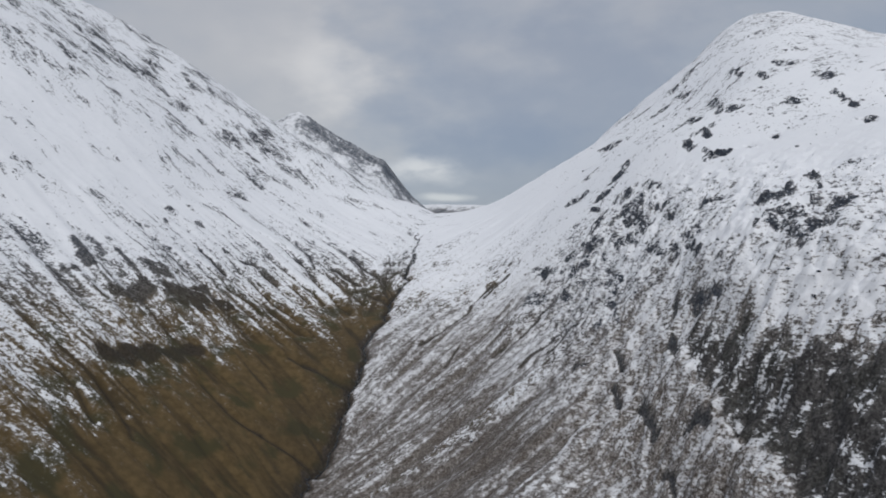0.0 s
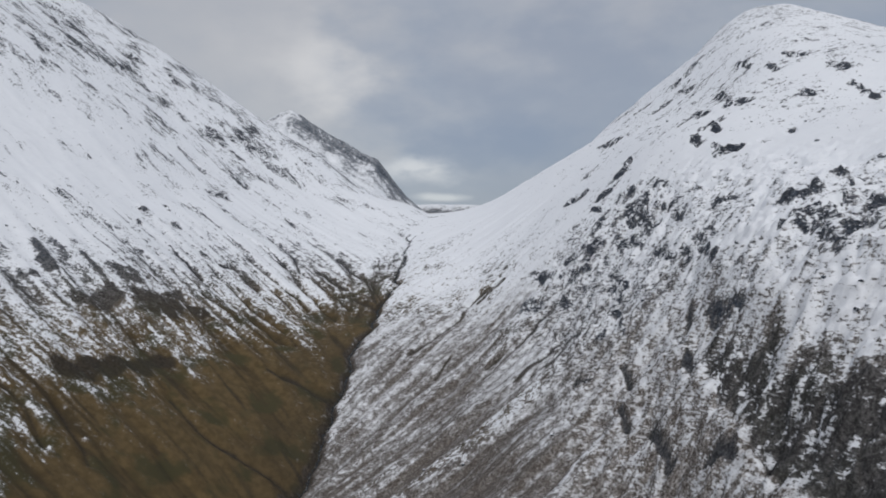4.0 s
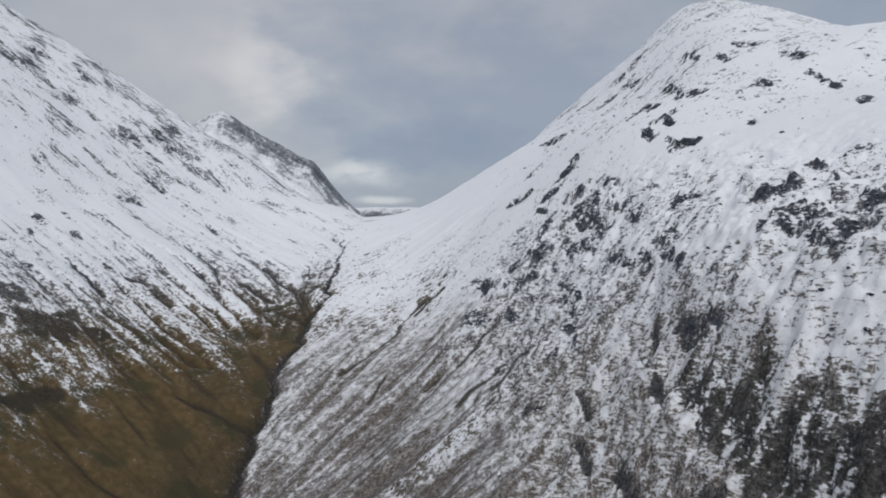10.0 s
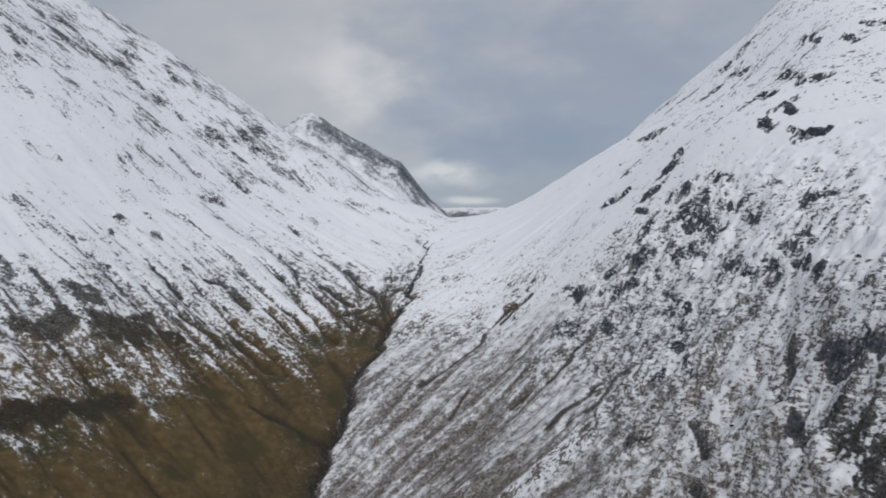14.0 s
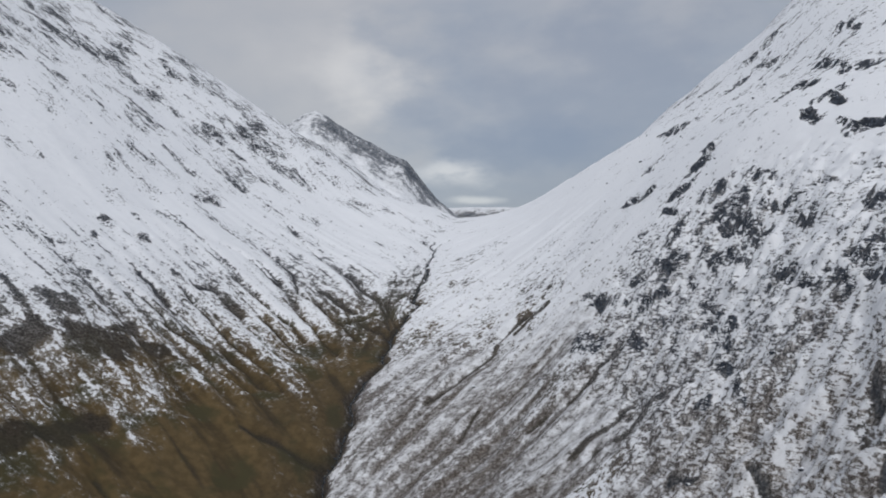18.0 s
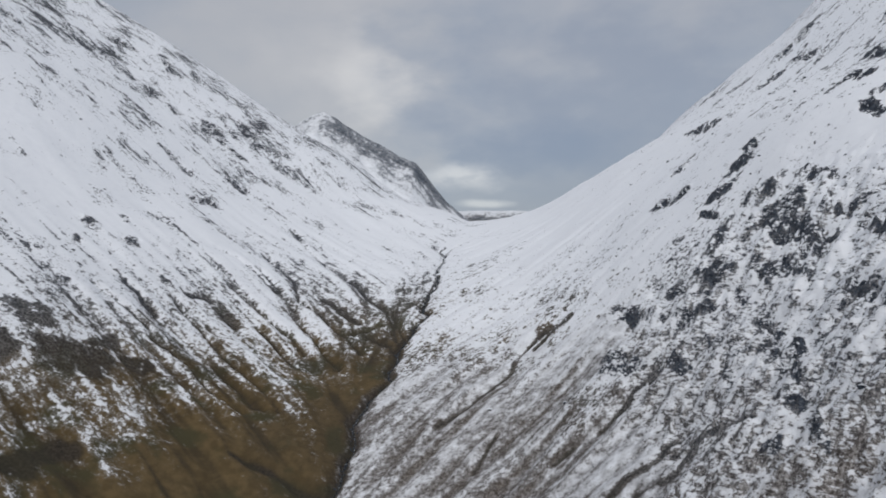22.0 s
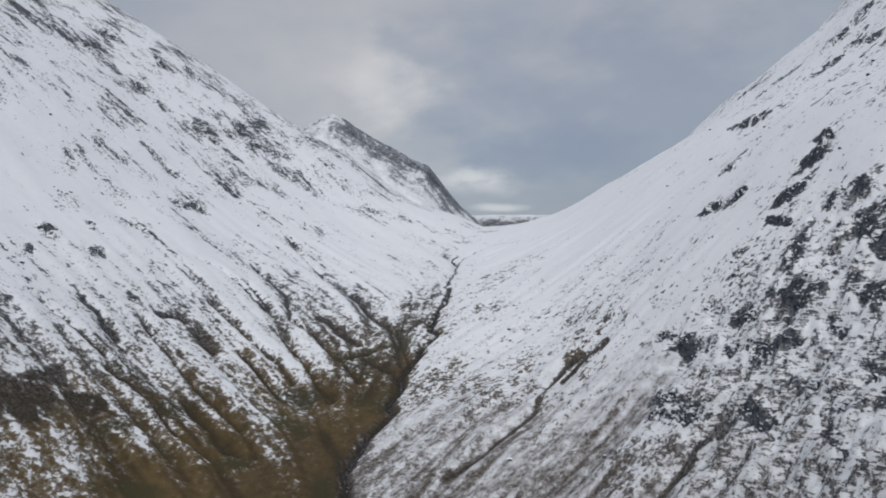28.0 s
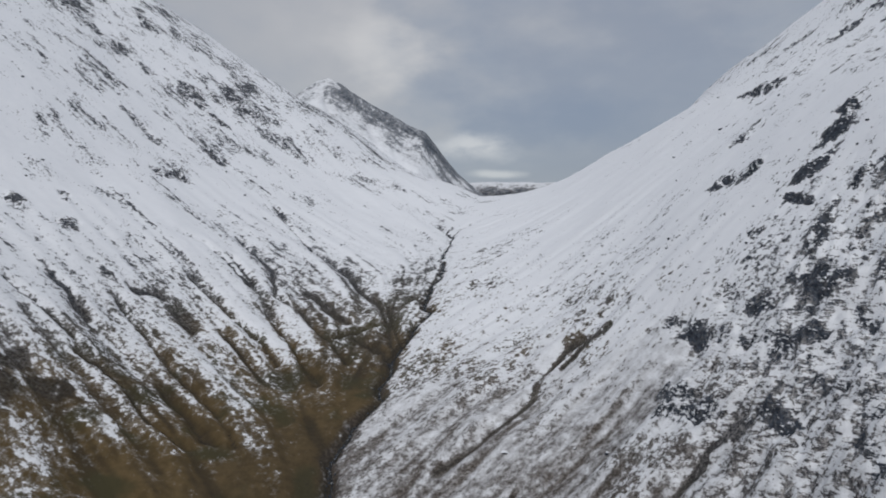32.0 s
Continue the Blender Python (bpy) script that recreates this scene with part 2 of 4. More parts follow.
CRAGS_MIDDLE = [(2.1, 157, 700, 161, 678), (1.5, 165, 681, 166, 651), (2, 164, 609, 163, 586), (1.4, 161, 575, 165, 559), (1.5, 169, 564, 166, 533), (1.6, 178, 560, 174, 535), (1.4, 171, 530, 168, 497), (1.3, 183, 554, 180, 529), (1.9, 143, 656, 145, 632), (2, 136, 616, 133, 584), (4.2, 139, 604, 144, 597), (2.6, 120, 714, 135, 698), (2.3, 99, 771, 109, 742)]
CRAGS_HIGH = [(4.2, 260, 817, 268, 800), (4.2, 248, 748, 263, 752), (2.8, 255, 751, 253, 725), (2.5, 238, 747, 236, 721), (4.2, 241, 681, 245, 672), (1.5, 240, 702, 239, 684), (3.5, 245, 672, 250, 668), (3.3, 317, 898, 286, 789), (4.2, 292, 784, 296, 770), (5.5, 358, 947, 361, 942), (1.5, 202, 595, 200, 574), (1.1, 206, 579, 209, 572), (1, 208, 657, 206, 642)]
CRAGS_SKYLINE = [(5.5, 299, 1188, 311, 1179), (5.5, 299, 1299, 300, 1266), (5.5, 231, 1088, 235, 1042), (5.5, 338, 1137, 345, 1136), (5.5, 360, 1131, 369, 1136), (5.5, 302, 1079, 311, 1078), (3, 332, 1081, 332, 1041)]
CRAGS_EASTERN = [(4.2, 207, 482, 218, 480), (2.1, 201, 486, 208, 476), (2.4, 188, 443, 195, 435), (1.5, 195, 435, 201, 423), (1, 202, 433, 215, 434), (1.4, 184, 447, 191, 432), (1.5, 194, 432, 191, 414), (3.5, 195, 405, 202, 401), (2.6, 190, 408, 189, 390), (1.4, 247, 510, 245, 499), (1.3, 228, 463, 227, 451), (1.4, 221, 434, 216, 414), (4, 216, 414, 222, 412), (4, 271, 517, 273, 513), (4.2, 198, 576, 204, 574), (1.1, 207, 581, 211, 567)]
CRAGS_SHOULDER = [(4.2, 387, 888, 389, 856), (4.2, 394, 799, 390, 769), (2.4, 376, 731, 369, 680), (3.2, 340, 612, 336, 597), (2.5, 361, 872, 356, 837), (2.3, 363, 966, 356, 911), (2.9, 336, 740, 338, 725), (3.4, 266, 660, 267, 652), (2.8, 285, 659, 286, 654)]
CRAGS_SPUR = [(2.7, 144, 729, 148, 710), (1.7, 147, 699, 147, 686), (1.3, 117, 725, 130, 700), (2.4, 95, 789, 103, 761), (1.8, 139, 637, 134, 610), (3.3, 136, 615, 142, 601), (1.9, 130, 653, 131, 640), (1.6, 108, 682, 115, 669), (2.3, 83, 743, 95, 710), (1.3, 122, 643, 120, 618), (1.2, 151, 674, 147, 654), (2.8, 174, 678, 183, 664), (1.8, 170, 707, 174, 678), (1.1, 114, 566, 117, 560), (0.9, 126, 555, 125, 540), (1.6, 128, 580, 129, 570)]
CRAGS_CLOSE = [(2.6, 124, 750, 127, 737), (1.1, 114, 734, 121, 714), (1.4, 107, 691, 113, 674), (2.5, 80, 733, 95, 707), (1, 125, 684, 129, 666), (1.8, 128, 652, 130, 644)]
CRAGS_EAST = CRAGS_MAIN + CRAGS_MIDDLE + CRAGS_HIGH + CRAGS_SKYLINE + CRAGS_EASTERN + CRAGS_SHOULDER
CRAGS_FACE = CRAGS_SPUR + CRAGS_CLOSE
# hollows of the spur, their shade put into the colour; scrub, heath, and clean snow between the crags
HOLLOWS = [(2.4, 96, 541, 101, 531), (2.2, 118, 511, 118, 496), (2.3, 109, 482, 108, 460), (1.8, 152, 463, 157, 427), (2.1, 149, 484, 146, 473), (3.3, 139, 454, 135, 442), (2.1, 117, 447, 117, 415), (2.7, 128, 383, 131, 376), (1.4, 150, 462, 152, 433), (2.1, 116, 447, 117, 410), (1.7, 115, 387, 114, 368), (1.9, 125, 386, 131, 371)]
SCRUB = [(5.8, 60, 737, 71, 708), (3.5, 99, 649, 102, 640), (3.2, 53, 726, 56, 713), (2.3, 68, 720, 76, 703)]
HEATH = [(8, -293, 684, -281, 714), (13.7, -259, 739, -241, 748), (5.4, -228, 776, -219, 783), (4.5, -349, 716, -325, 698), (4.8, -335, 673, -328, 679), (7.8, -290, 749, -275, 752), (7.6, -264, 590, -225, 685), (3.5, -247, 763, -245, 784), (3.2, -257, 895, -252, 895)]
GAPS = [(17.8, 264, 671, 286, 552), (5.6, 238, 595, 183, 470), (4.4, 235, 654, 221, 582), (6.2, 181, 371, 190, 328), (2.1, 162, 391, 171, 359), (7.3, 170, 511, 182, 447)]
# share of the ground left bare of snow, in hundredths: a row for each cross-section, a column for each distance from the stream
BARE_WEST_Y = [560, 640, 700, 760, 820, 880, 950, 1030, 1120, 1250, 1420]
BARE_WEST_D = [20, 60, 100, 150, 200, 260, 320, 420, 600]
BARE_WEST = [
    [98, 97, 94, 78, 56, 36, 20, 10, 12],
    [98, 97, 95, 85, 68, 36, 10, 4, 9],
    [97, 96, 92, 80, 56, 20, 6, 3, 10],
    [97, 95, 88, 70, 33, 8, 4, 3, 10],
    [96, 88, 66, 38, 12, 4, 3, 3, 10],
    [91, 79, 54, 30, 12, 4, 3, 4, 12],
    [76, 50, 35, 23, 9, 4, 4, 7, 19],
    [45, 28, 18, 10, 6, 5, 8, 14, 24],
    [18, 9, 8, 6, 5, 7, 11, 19, 24],
    [8, 5, 6, 8, 10, 14, 18, 20, 24],
    [4, 4, 6, 11, 17, 20, 20, 23, 24],
]
BARE_EAST_Y = [300, 360, 420, 480, 540, 600, 660, 720, 790, 870, 970, 1100, 1280]
BARE_EAST_D = [20, 100, 180, 260, 310, 380, 500]
BARE_EAST = [
    [96, 95, 88, 48, 24, 5, 2],
    [96, 95, 84, 30, 7, 2, 2],
    [96, 93, 66, 18, 3, 2, 2],
    [94, 90, 56, 17, 3, 2, 2],
    [92, 85, 50, 17, 3, 2, 2],
    [84, 71, 28, 11, 4, 4, 4],
    [76, 55, 20, 9, 6, 6, 5],
    [68, 44, 17, 8, 6, 7, 5],
    [52, 29, 16, 8, 6, 8, 5],
    [36, 15, 14, 10, 9, 10, 7],
    [25, 6, 7, 8, 10, 12, 9],
    [15, 3, 3, 4, 9, 15, 12],
    [6, 2, 2, 3, 6, 15, 15],
]


def spline(knots):
    """The weights of a natural cubic spline through the knots, as a function of x."""
    xk = np.array(knots, float)
    n, h = len(xk), np.diff(xk)
    a, r = np.zeros((n, n)), np.zeros((n, n))
    a[0, 0] = a[-1, -1] = 1
    for i in range(1, n - 1):
        a[i, i - 1], a[i, i], a[i, i + 1] = h[i - 1], 2 * (h[i - 1] + h[i]), h[i]
        r[i, i - 1], r[i, i], r[i, i + 1] = 6 / h[i - 1], -6 / h[i - 1] - 6 / h[i], 6 / h[i]
    bend = np.linalg.solve(a, r)

    def weights(x):
        x = np.clip(x, xk[0], xk[-1])
        i = np.clip(np.searchsorted(xk, x) - 1, 0, n - 2)
        p = (xk[i + 1] - x) / h[i]
        q = 1 - p
        w = np.zeros((len(x), n))
        rows = np.arange(len(x))
        w[rows, i] += p
        w[rows, i + 1] += q
        return w + ((p ** 3 - p) * h[i] ** 2 / 6)[:, None] * bend[i] + ((q ** 3 - q) * h[i] ** 2 / 6)[:, None] * bend[i + 1]

    return weights


along_stream = spline(STREAM_Y)
west_y, west_d, east_y, east_d = spline(WEST_Y), spline(WEST_D), spline(EAST_Y), spline(EAST_D)
WEST_H, EAST_H = np.array(WEST_H, float), np.array(EAST_H, float)


def step(x, lo, hi):
    t = np.clip((x - lo) / (hi - lo), 0, 1)
    return t * t * (3 - 2 * t)


def soft_min(a, b, k):
    h = np.clip(0.5 + 0.5 * (b - a) / k, 0, 1)
    return b + (a - b) * h - k * h * (1 - h)


def stream_x(y):
    return along_stream(y) @ np.array(STREAM_X, float) + 3.0 * np.sin(y / 17.0) * step(y, 300, 500) + 1.6 * np.sin(y / 6.3 + 1) + 7.0 * (bumps(y, 0 * y, 27, 95) - 0.5) + 4.0 * (bumps(y, 0 * y, 9, 97) - 0.5)


def valley(x, y):
    """The bare form of the glen: the stream's line and the two hillsides over it."""
    axis = along_stream(y) @ np.array(STREAM_X, float)
    z = along_stream(y) @ np.array(STREAM_Z, float)
    s = x - axis
    w = np.einsum("ij,jk,ik->i", west_y(y), WEST_H, west_d(np.maximum(-s, 0)))
    e = np.einsum("ij,jk,ik->i", east_y(y), EAST_H, east_d(np.maximum(s, 0)))
    z = z + np.where(s < 0, w, e)
    z = soft_min(z, 598 + 0 * z, 50)
    far = np.maximum(-s - 900, 0) * 0.45 + np.maximum(s - 1000, 0) * 0.45
    far += np.maximum(y - 1640, 0) * 0.30 + np.maximum(-y - 100, 0) * 0.05
    return np.maximum(z - far, -240)


def lattice(ix, iy, seed):
    h = (ix.astype(np.int64) * 374761393 + iy.astype(np.int64) * 668265263 + seed * 974634777) & 0xFFFFFFFF
    h = ((h ^ (h >> 13)) * 1274126177) & 0xFFFFFFFF
    return ((h ^ (h >> 16)) & 0xFFFF) / 65535.0


def bumps(x, y, size, seed):
    """Smooth value noise, 0 to 1, with blobs about size metres across."""
    u, v = x / size, y / size
    i, j = np.floor(u), np.floor(v)
    p, q = u - i, v - j
    p, q = p * p * p * (p * (p * 6 - 15) + 10), q * q * q * (q * (q * 6 - 15) + 10)
    a, b2 = lattice(i, j, seed), lattice(i + 1, j, seed)
    c, d = lattice(i, j + 1, seed), lattice(i + 1, j + 1, seed)
    return (a * (1 - p) + b2 * p) * (1 - q) + (c * (1 - p) + d * p) * q


def fractal(x, y, size, octaves, seed, gain=0.5):
    total, amount, norm = 0, 1.0, 0
    for k in range(octaves):
        ca, sa = math.cos(k * 0.7), math.sin(k * 0.7)
        total = total + amount * bumps(ca * x - sa * y, sa * x + ca * y, size / 2 ** k, seed + k)
        norm += amount
        amount *= gain
    return total / norm


# a regular chart of the glen, on which the fall lines are followed
CELL, CX0, CY0, CNX, CNY = 2.0, -760.0, 150.0, 860, 800
gx, gy = np.meshgrid(CX0 + CELL * np.arange(CNX), CY0 + CELL * np.arange(CNY))
base_chart = valley(gx.ravel(), gy.ravel()).reshape(gx.shape) + 5 * (fractal(gx, gy, 70, 2, 5) - 0.5)
slope_y, slope_x = np.gradient(base_chart, CELL)
steep = np.hypot(slope_x, slope_y) + 1e-6
down_x, down_y = -slope_x / steep, -slope_y / steep


def chart(grid, x, y):
    """The chart's value at points of the glen, between its cells."""
    u = np.clip((x - CX0) / CELL, 0, CNX - 1.001)
    v = np.clip((y - CY0) / CELL, 0, CNY - 1.001)
    i, j = u.astype(int), v.astype(int)
    p, q = u - i, v - j
    return (grid[j, i] * (1 - p) + grid[j, i + 1] * p) * (1 - q) + (grid[j + 1, i] * (1 - p) + grid[j + 1, i + 1] * p) * q


def streaks(grid, reach, pace):
    """The chart smeared along the fall lines."""
    total, count = grid.copy(), 1
    for sign in (1, -1):
        x, y = gx.copy(), gy.copy()
        for _ in range(int(reach / pace)):
            dx, dy = chart(down_x, x, y), chart(down_y, x, y)
            x, y = x + sign * pace * dx, y + sign * pace * dy
            total += chart(grid, x, y)
            count += 1
    out = total / count
    return (out - out.mean()) / out.std()


rng = np.random.default_rng(7)
fine_streak = streaks(rng.random(gx.shape), 26, 2.0)
dash_streak = streaks(fractal(gx, gy, 4.5, 2, 37), 7, 2.0)
broad_streak = streaks(fractal(gx, gy, 13, 2, 31), 60, 4.0)


def line_distance(x, y, line):
    best = np.full(x.shape, 1e9)
    for (x0, y0), (x1, y1) in zip(line[:-1], line[1:]):
        dx, dy = x1 - x0, y1 - y0
        t = np.clip(((x - x0) * dx + (y - y0) * dy) / (dx * dx + dy * dy), 0, 1)
        best = np.minimum(best, np.hypot(x - x0 - t * dx, y - y0 - t * dy))
    return best


def runs(x, y, lines, reach):
    """For each feature near which a point lies: which points, and their distance from its middle in half widths."""
    for w, *flat in lines:
        px_, py_ = flat[::2], flat[1::2]
        m = reach * w + 5
        near = np.nonzero((x > min(px_) - m) & (x < max(px_) + m) & (y > min(py_) - m) & (y < max(py_) + m))[0]
        if len(near) == 0:
            continue
        yield near, w, list(zip(px_, py_))


def patches(x, y, lines, grow=1.0, ragged=1.0, inner=0.55, outer=1.3):
    """Ragged patches along the features: 1 in their middle, 0 outside."""
    field = np.zeros(x.shape)
    for near, w, line in runs(x, y, lines, 2.4 * grow):
        px, py = x[near], y[near]
        size = max(2.4 * w, 5.0)
        wx = px + 1.6 * ragged * w * (fractal(px, py, size, 3, 71, 0.6) - 0.5)
        wy = py + 1.6 * ragged * w * (fractal(px, py, size, 3, 81, 0.6) - 0.5)
        field[near] = np.maximum(field[near], 1 - step(line_distance(wx, wy, line) / (w * grow), inner, outer))
    return field


def blocks(x, y, size, seed):
    """Broken blocks: each cell of an uneven net has its own height and tilt; also how near the joint is."""
    u, v = x / size, y / size
    iu, iv = np.floor(u), np.floor(v)
    best, second = np.full(x.shape, 9.0), np.full(x.shape, 9.0)
    top = np.zeros(x.shape)
    for a in (-1, 0, 1):
        for c2 in (-1, 0, 1):
            ci, cj = iu + a, iv + c2
            px, py = ci + lattice(ci, cj, seed), cj + lattice(ci, cj, seed + 1)
            d = np.hypot(u - px, v - py)
            h = lattice(ci, cj, seed + 2) + 0.5 * (lattice(ci, cj, seed + 3) - 0.5) * (u - px) + 0.5 * (lattice(ci, cj, seed + 4) - 0.5) * (v - py)
            closer = d < best
            second = np.where(closer, best, np.minimum(second, d))
            top = np.where(closer, h, top)
            best = np.where(closer, d, best)
    return top, second - best


def table(values, at_y, at_d, y, d):
    """A table's value between its rows and columns."""
    v = np.array(values, float)
    fy_ = np.clip(np.interp(y, at_y, np.arange(len(at_y))), 0, len(at_y) - 1.001)
    fd_ = np.clip(np.interp(d, at_d, np.arange(len(at_d))), 0, len(at_d) - 1.001)
    i, j = fy_.astype(int), fd_.astype(int)
    p, q = fy_ - i, fd_ - j
    return (v[i, j] * (1 - q) + v[i, j + 1] * q) * (1 - p) + (v[i + 1, j] * (1 - q) + v[i + 1, j + 1] * q) * p


def land(x, y):
    """The height of the ground, and what covers it: snow, thin snow, rock, dark heath."""
    base = valley(x, y)
    axis = stream_x(y)
    s = x - axis
    west = 1 - step(s, -8, 4)
    inside = step(y, 160, 240) * (1 - step(y, 1600, 1720)) * step(x, -740, -690) * (1 - step(x, 860, 940))
    fine, broad = chart(fine_streak, x, y) * inside, chart(broad_streak, x, y) * inside
    dash = chart(dash_streak, x, y) * inside
    crag = patches(x, y, CRAGS_WEST + CRAGS_EAST + CRAGS_FACE, 1.3, 1.5, 0.0, 1.7)
    halo = patches(x, y, CRAGS_EAST, 3.0, 1.0, 0.2, 1.2)
    gap = patches(x, y, GAPS, 1.0, 0.9, 0.3, 1.3)
    scrub = patches(x, y, SCRUB, 1.1, 1.0, 0.2, 1.4)
    heath = patches(x, y, HEATH, 1.1, 1.2, 0.4, 1.3)
    rough = fractal(x, y, 34, 4, 11)
    nose = step(x, 60, 115) * (1 - step(y, 700, 830)) * (1 - step(base, 150, 215)) * inside
    # the bare face behind the rib
    top = np.interp(y, [250, 280, 303, 330, 358, 376, 404, 432, 455, 480, 500], [188, 183, 177, 169, 164, 158, 151, 145, 141, 142, 142])
    ragged = 26 * (fractal(x, y, 14, 4, 193, 0.6) - 0.5)
    dark = step(x + 0.35 * ragged, 136.5, 140) * (1 - step(x + 0.8 * ragged, top - 6, top + 6)) * (1 - step(y + ragged, 478, 498)) * step(x, 120, 130) * inside
    hollow = patches(x, y, HOLLOWS, 0.95, 1.2, 0.3, 1.3)
    low = 1 - step(base, 60, 130)
    z = base + 9 * (fractal(x, y, 85, 3, 3) - 0.5) * step(np.abs(s), 20, 120)
    z += 2.2 * (rough - 0.5) * step(np.abs(s), 6, 40)
    # gullies down the fall lines
    z -= (0.9 + 0.9 * west * low + 0.9 * (1 - west) * low) * np.clip(broad, -1.5, 2.2) * step(np.abs(s), 3, 30) * (1 - 0.8 * step(base, 80, 220))
    crease, valley_cut, drift = np.zeros(x.shape), np.zeros(x.shape), np.zeros(x.shape)
    bend = 3.4 * (fractal(x, y, 9, 4, 41, 0.6) - 0.5) + 3.0 * (fractal(x, y, 26, 2, 43) - 0.5)
    for near, w, line in runs(x, y, GULLIES, 6):
        d = line_distance(x[near] + bend[near], y[near] + bend[near], line)
        crease[near] = np.maximum(crease[near], np.exp(-(d / (0.55 * w + 0.55)) ** 2))
        valley_cut[near] = np.maximum(valley_cut[near], np.exp(-(d / (w + 2.2)) ** 2))
    crease *= 0.45 + 0.8 * bumps(x, y, 13, 191)
    for near, w, line in runs(x, y, DRIFTS, 3):
        d = line_distance(x[near] + bend[near], y[near] + bend[near], line)
        drift[near] = np.maximum(drift[near], np.exp(-(d / (0.8 * w + 0.4)) ** 2))
    z -= (2.2 + 2.0 * west) * valley_cut
    reach = step(y, 250, 300) * (1 - step(y, 455, 500))
    z += reach * (4.5 * np.exp(-((x - 131) / np.where(x < 131, 11.0, 5.0)) ** 2) - 5.0 * np.exp(-((x - 147) / 8.0) ** 2))
    z -= 2.8 * hollow
    # knolls and hummocks of the rocky spur
    hum = np.abs(fractal(x, y, 30, 3, 171) - 0.5) * 2
    z += nose * (12.0 * (0.3 - hum) + 6.0 * (fractal(x, y, 11, 3, 181, 0.6) - 0.5) + 3.2 * (fractal(x, y, 4.2, 2, 185, 0.6) - 0.5))
    # broken rock
    amount = np.clip(crag + 0.4 * dark + nose * (0.42 + 0.2 * scrub) + 0.09 * step(base, 140, 240), 0, 1)
    at = np.nonzero(amount > 0.02)[0]
    px, py, pa = x[at], y[at], amount[at]
    wx, wy = px + 6 * (fractal(px, py, 12, 2, 131) - 0.5), py + 6 * (fractal(px, py, 12, 2, 141) - 0.5)
    big, joint = blocks(wx, wy / 1.7, 9.0, 150)
    small, joint2 = blocks(wx, wy / 1.4, 3.8, 160)
    lump = np.abs(fractal(px, py, 26, 3, 51) - 0.5) * 2
    shelf = (base[at] + 0.22 * py + 9 * (fractal(px, py, 20, 3, 145) - 0.5)) / 5.5
    shelf = np.abs((shelf % 1.0) - 0.5) * 2
    z[at] += pa * crag[at] * 2.4 * (step(shelf, 0.2, 0.6) - 0.5)
    z[at] += pa * (5.0 * (lump - 0.25) + 5.5 * (big - 0.5) + 2.4 * (small - 0.5) - 2.2 * (1 - step(joint, 0, 0.3)) - 0.8 * (1 - step(joint2, 0, 0.3)))
    # joints between the blocks, left bare and dark to stand for crevice shade
    crack = np.zeros(x.shape)
    crack[at] = pa * (1 - step(joint, 0.02, 0.22)) * bumps(px, py, 17, 147)
    # the stream's bed
    bed = np.abs(s)
    wide = 0.6 + 2.0 * bumps(y, 0 * y, 23, 91)
    z -= (4.2 - 2.4 * step(y, 900, 1150)) * np.exp(-(bed / (wide + 2.2)) ** 2) * step(1330 - y, 0, 160)
    return z, dict(base=base, s=s, west=west, fine=fine, broad=broad, crag=crag, nose=nose, dark=dark, crease=crease, rough=rough, low=low, dash=dash, scrub=scrub, hollow=hollow, heath=heath, drift=drift, crack=crack, gap=gap, halo=halo)


def spaced(stops):
    """Places from the first stop to the last; each stop is (place, distance between neighbours there)."""
    out = [stops[0][0]]
    at, gap = [p for p, _ in stops], [g for _, g in stops]
    while out[-1] < at[-1]:
        out.append(out[-1] + float(np.interp(out[-1], at, gap)))
    return np.array(out)


xs = spaced([(-4700, 260), (-1300, 90), (-800, 12), (-640, 3.6), (-300, 1.9), (-180, 1.5), (70, 1.35), (110, 1.0), (250, 1.05), (420, 2.6), (720, 5.0), (900, 12), (1400, 90), (4700, 260)])
ys = spaced([(-4700, 260), (-400, 90), (120, 16), (230, 1.6), (300, 1.05), (760, 1.15), (960, 1.8), (1250, 2.8), (1640, 4.5), (1750, 20), (2400, 90), (4900, 260)])
mx, my = np.meshgrid(xs, ys)
vz, cover = land(mx.ravel(), my.ravel())
vz = vz.reshape(mx.shape)
zy, zx = np.gradient(vz, ys, xs)
tilt = np.hypot(zx, zy)
bz = cover["base"].reshape(mx.shape)
by_, bx_ = np.gradient(bz, ys, xs)
extra = (tilt - np.hypot(bx_, by_)).ravel()        # steeper than the hillside round it

x1, y1, c = mx.ravel(), my.ravel(), cover


def even(v):
    """Scaled to a mean of nought and a spread of one over the glen."""
    inner = (np.abs(x1) < 600) & (y1 > 250) & (y1 < 1500)
    return (v - v[inner].mean()) / v[inner].std()


speck = even(fractal(x1, y1, 5.6, 3, 101, 0.8))
patch = even(fractal(x1, y1, 34, 3, 111))
d_axis = np.abs(c["s"])
bare = c["west"] * table(BARE_WEST, BARE_WEST_Y, BARE_WEST_D, y1, d_axis) + (1 - c["west"]) * table(BARE_EAST, BARE_EAST_Y, BARE_EAST_D, y1, d_axis)
bare *= 1 + 0.55 * (1 - c["west"]) * step(c["base"], 200, 280)
bare = bare / 100 * (1 - 0.4 * (1 - c["west"]) * step(d_axis, 170, 250) * step(y1, 500, 580))
bare = np.clip(bare, 0.015, 0.985)
thin = np.clip((1 - c["west"]) * (1 - step(c["base"] + 12 * patch, 25, 95)) * (1 - step(y1, 760, 960)) * (0.80 + 0.24 * c["broad"] + 0.2 * c["fine"]), 0, 1)
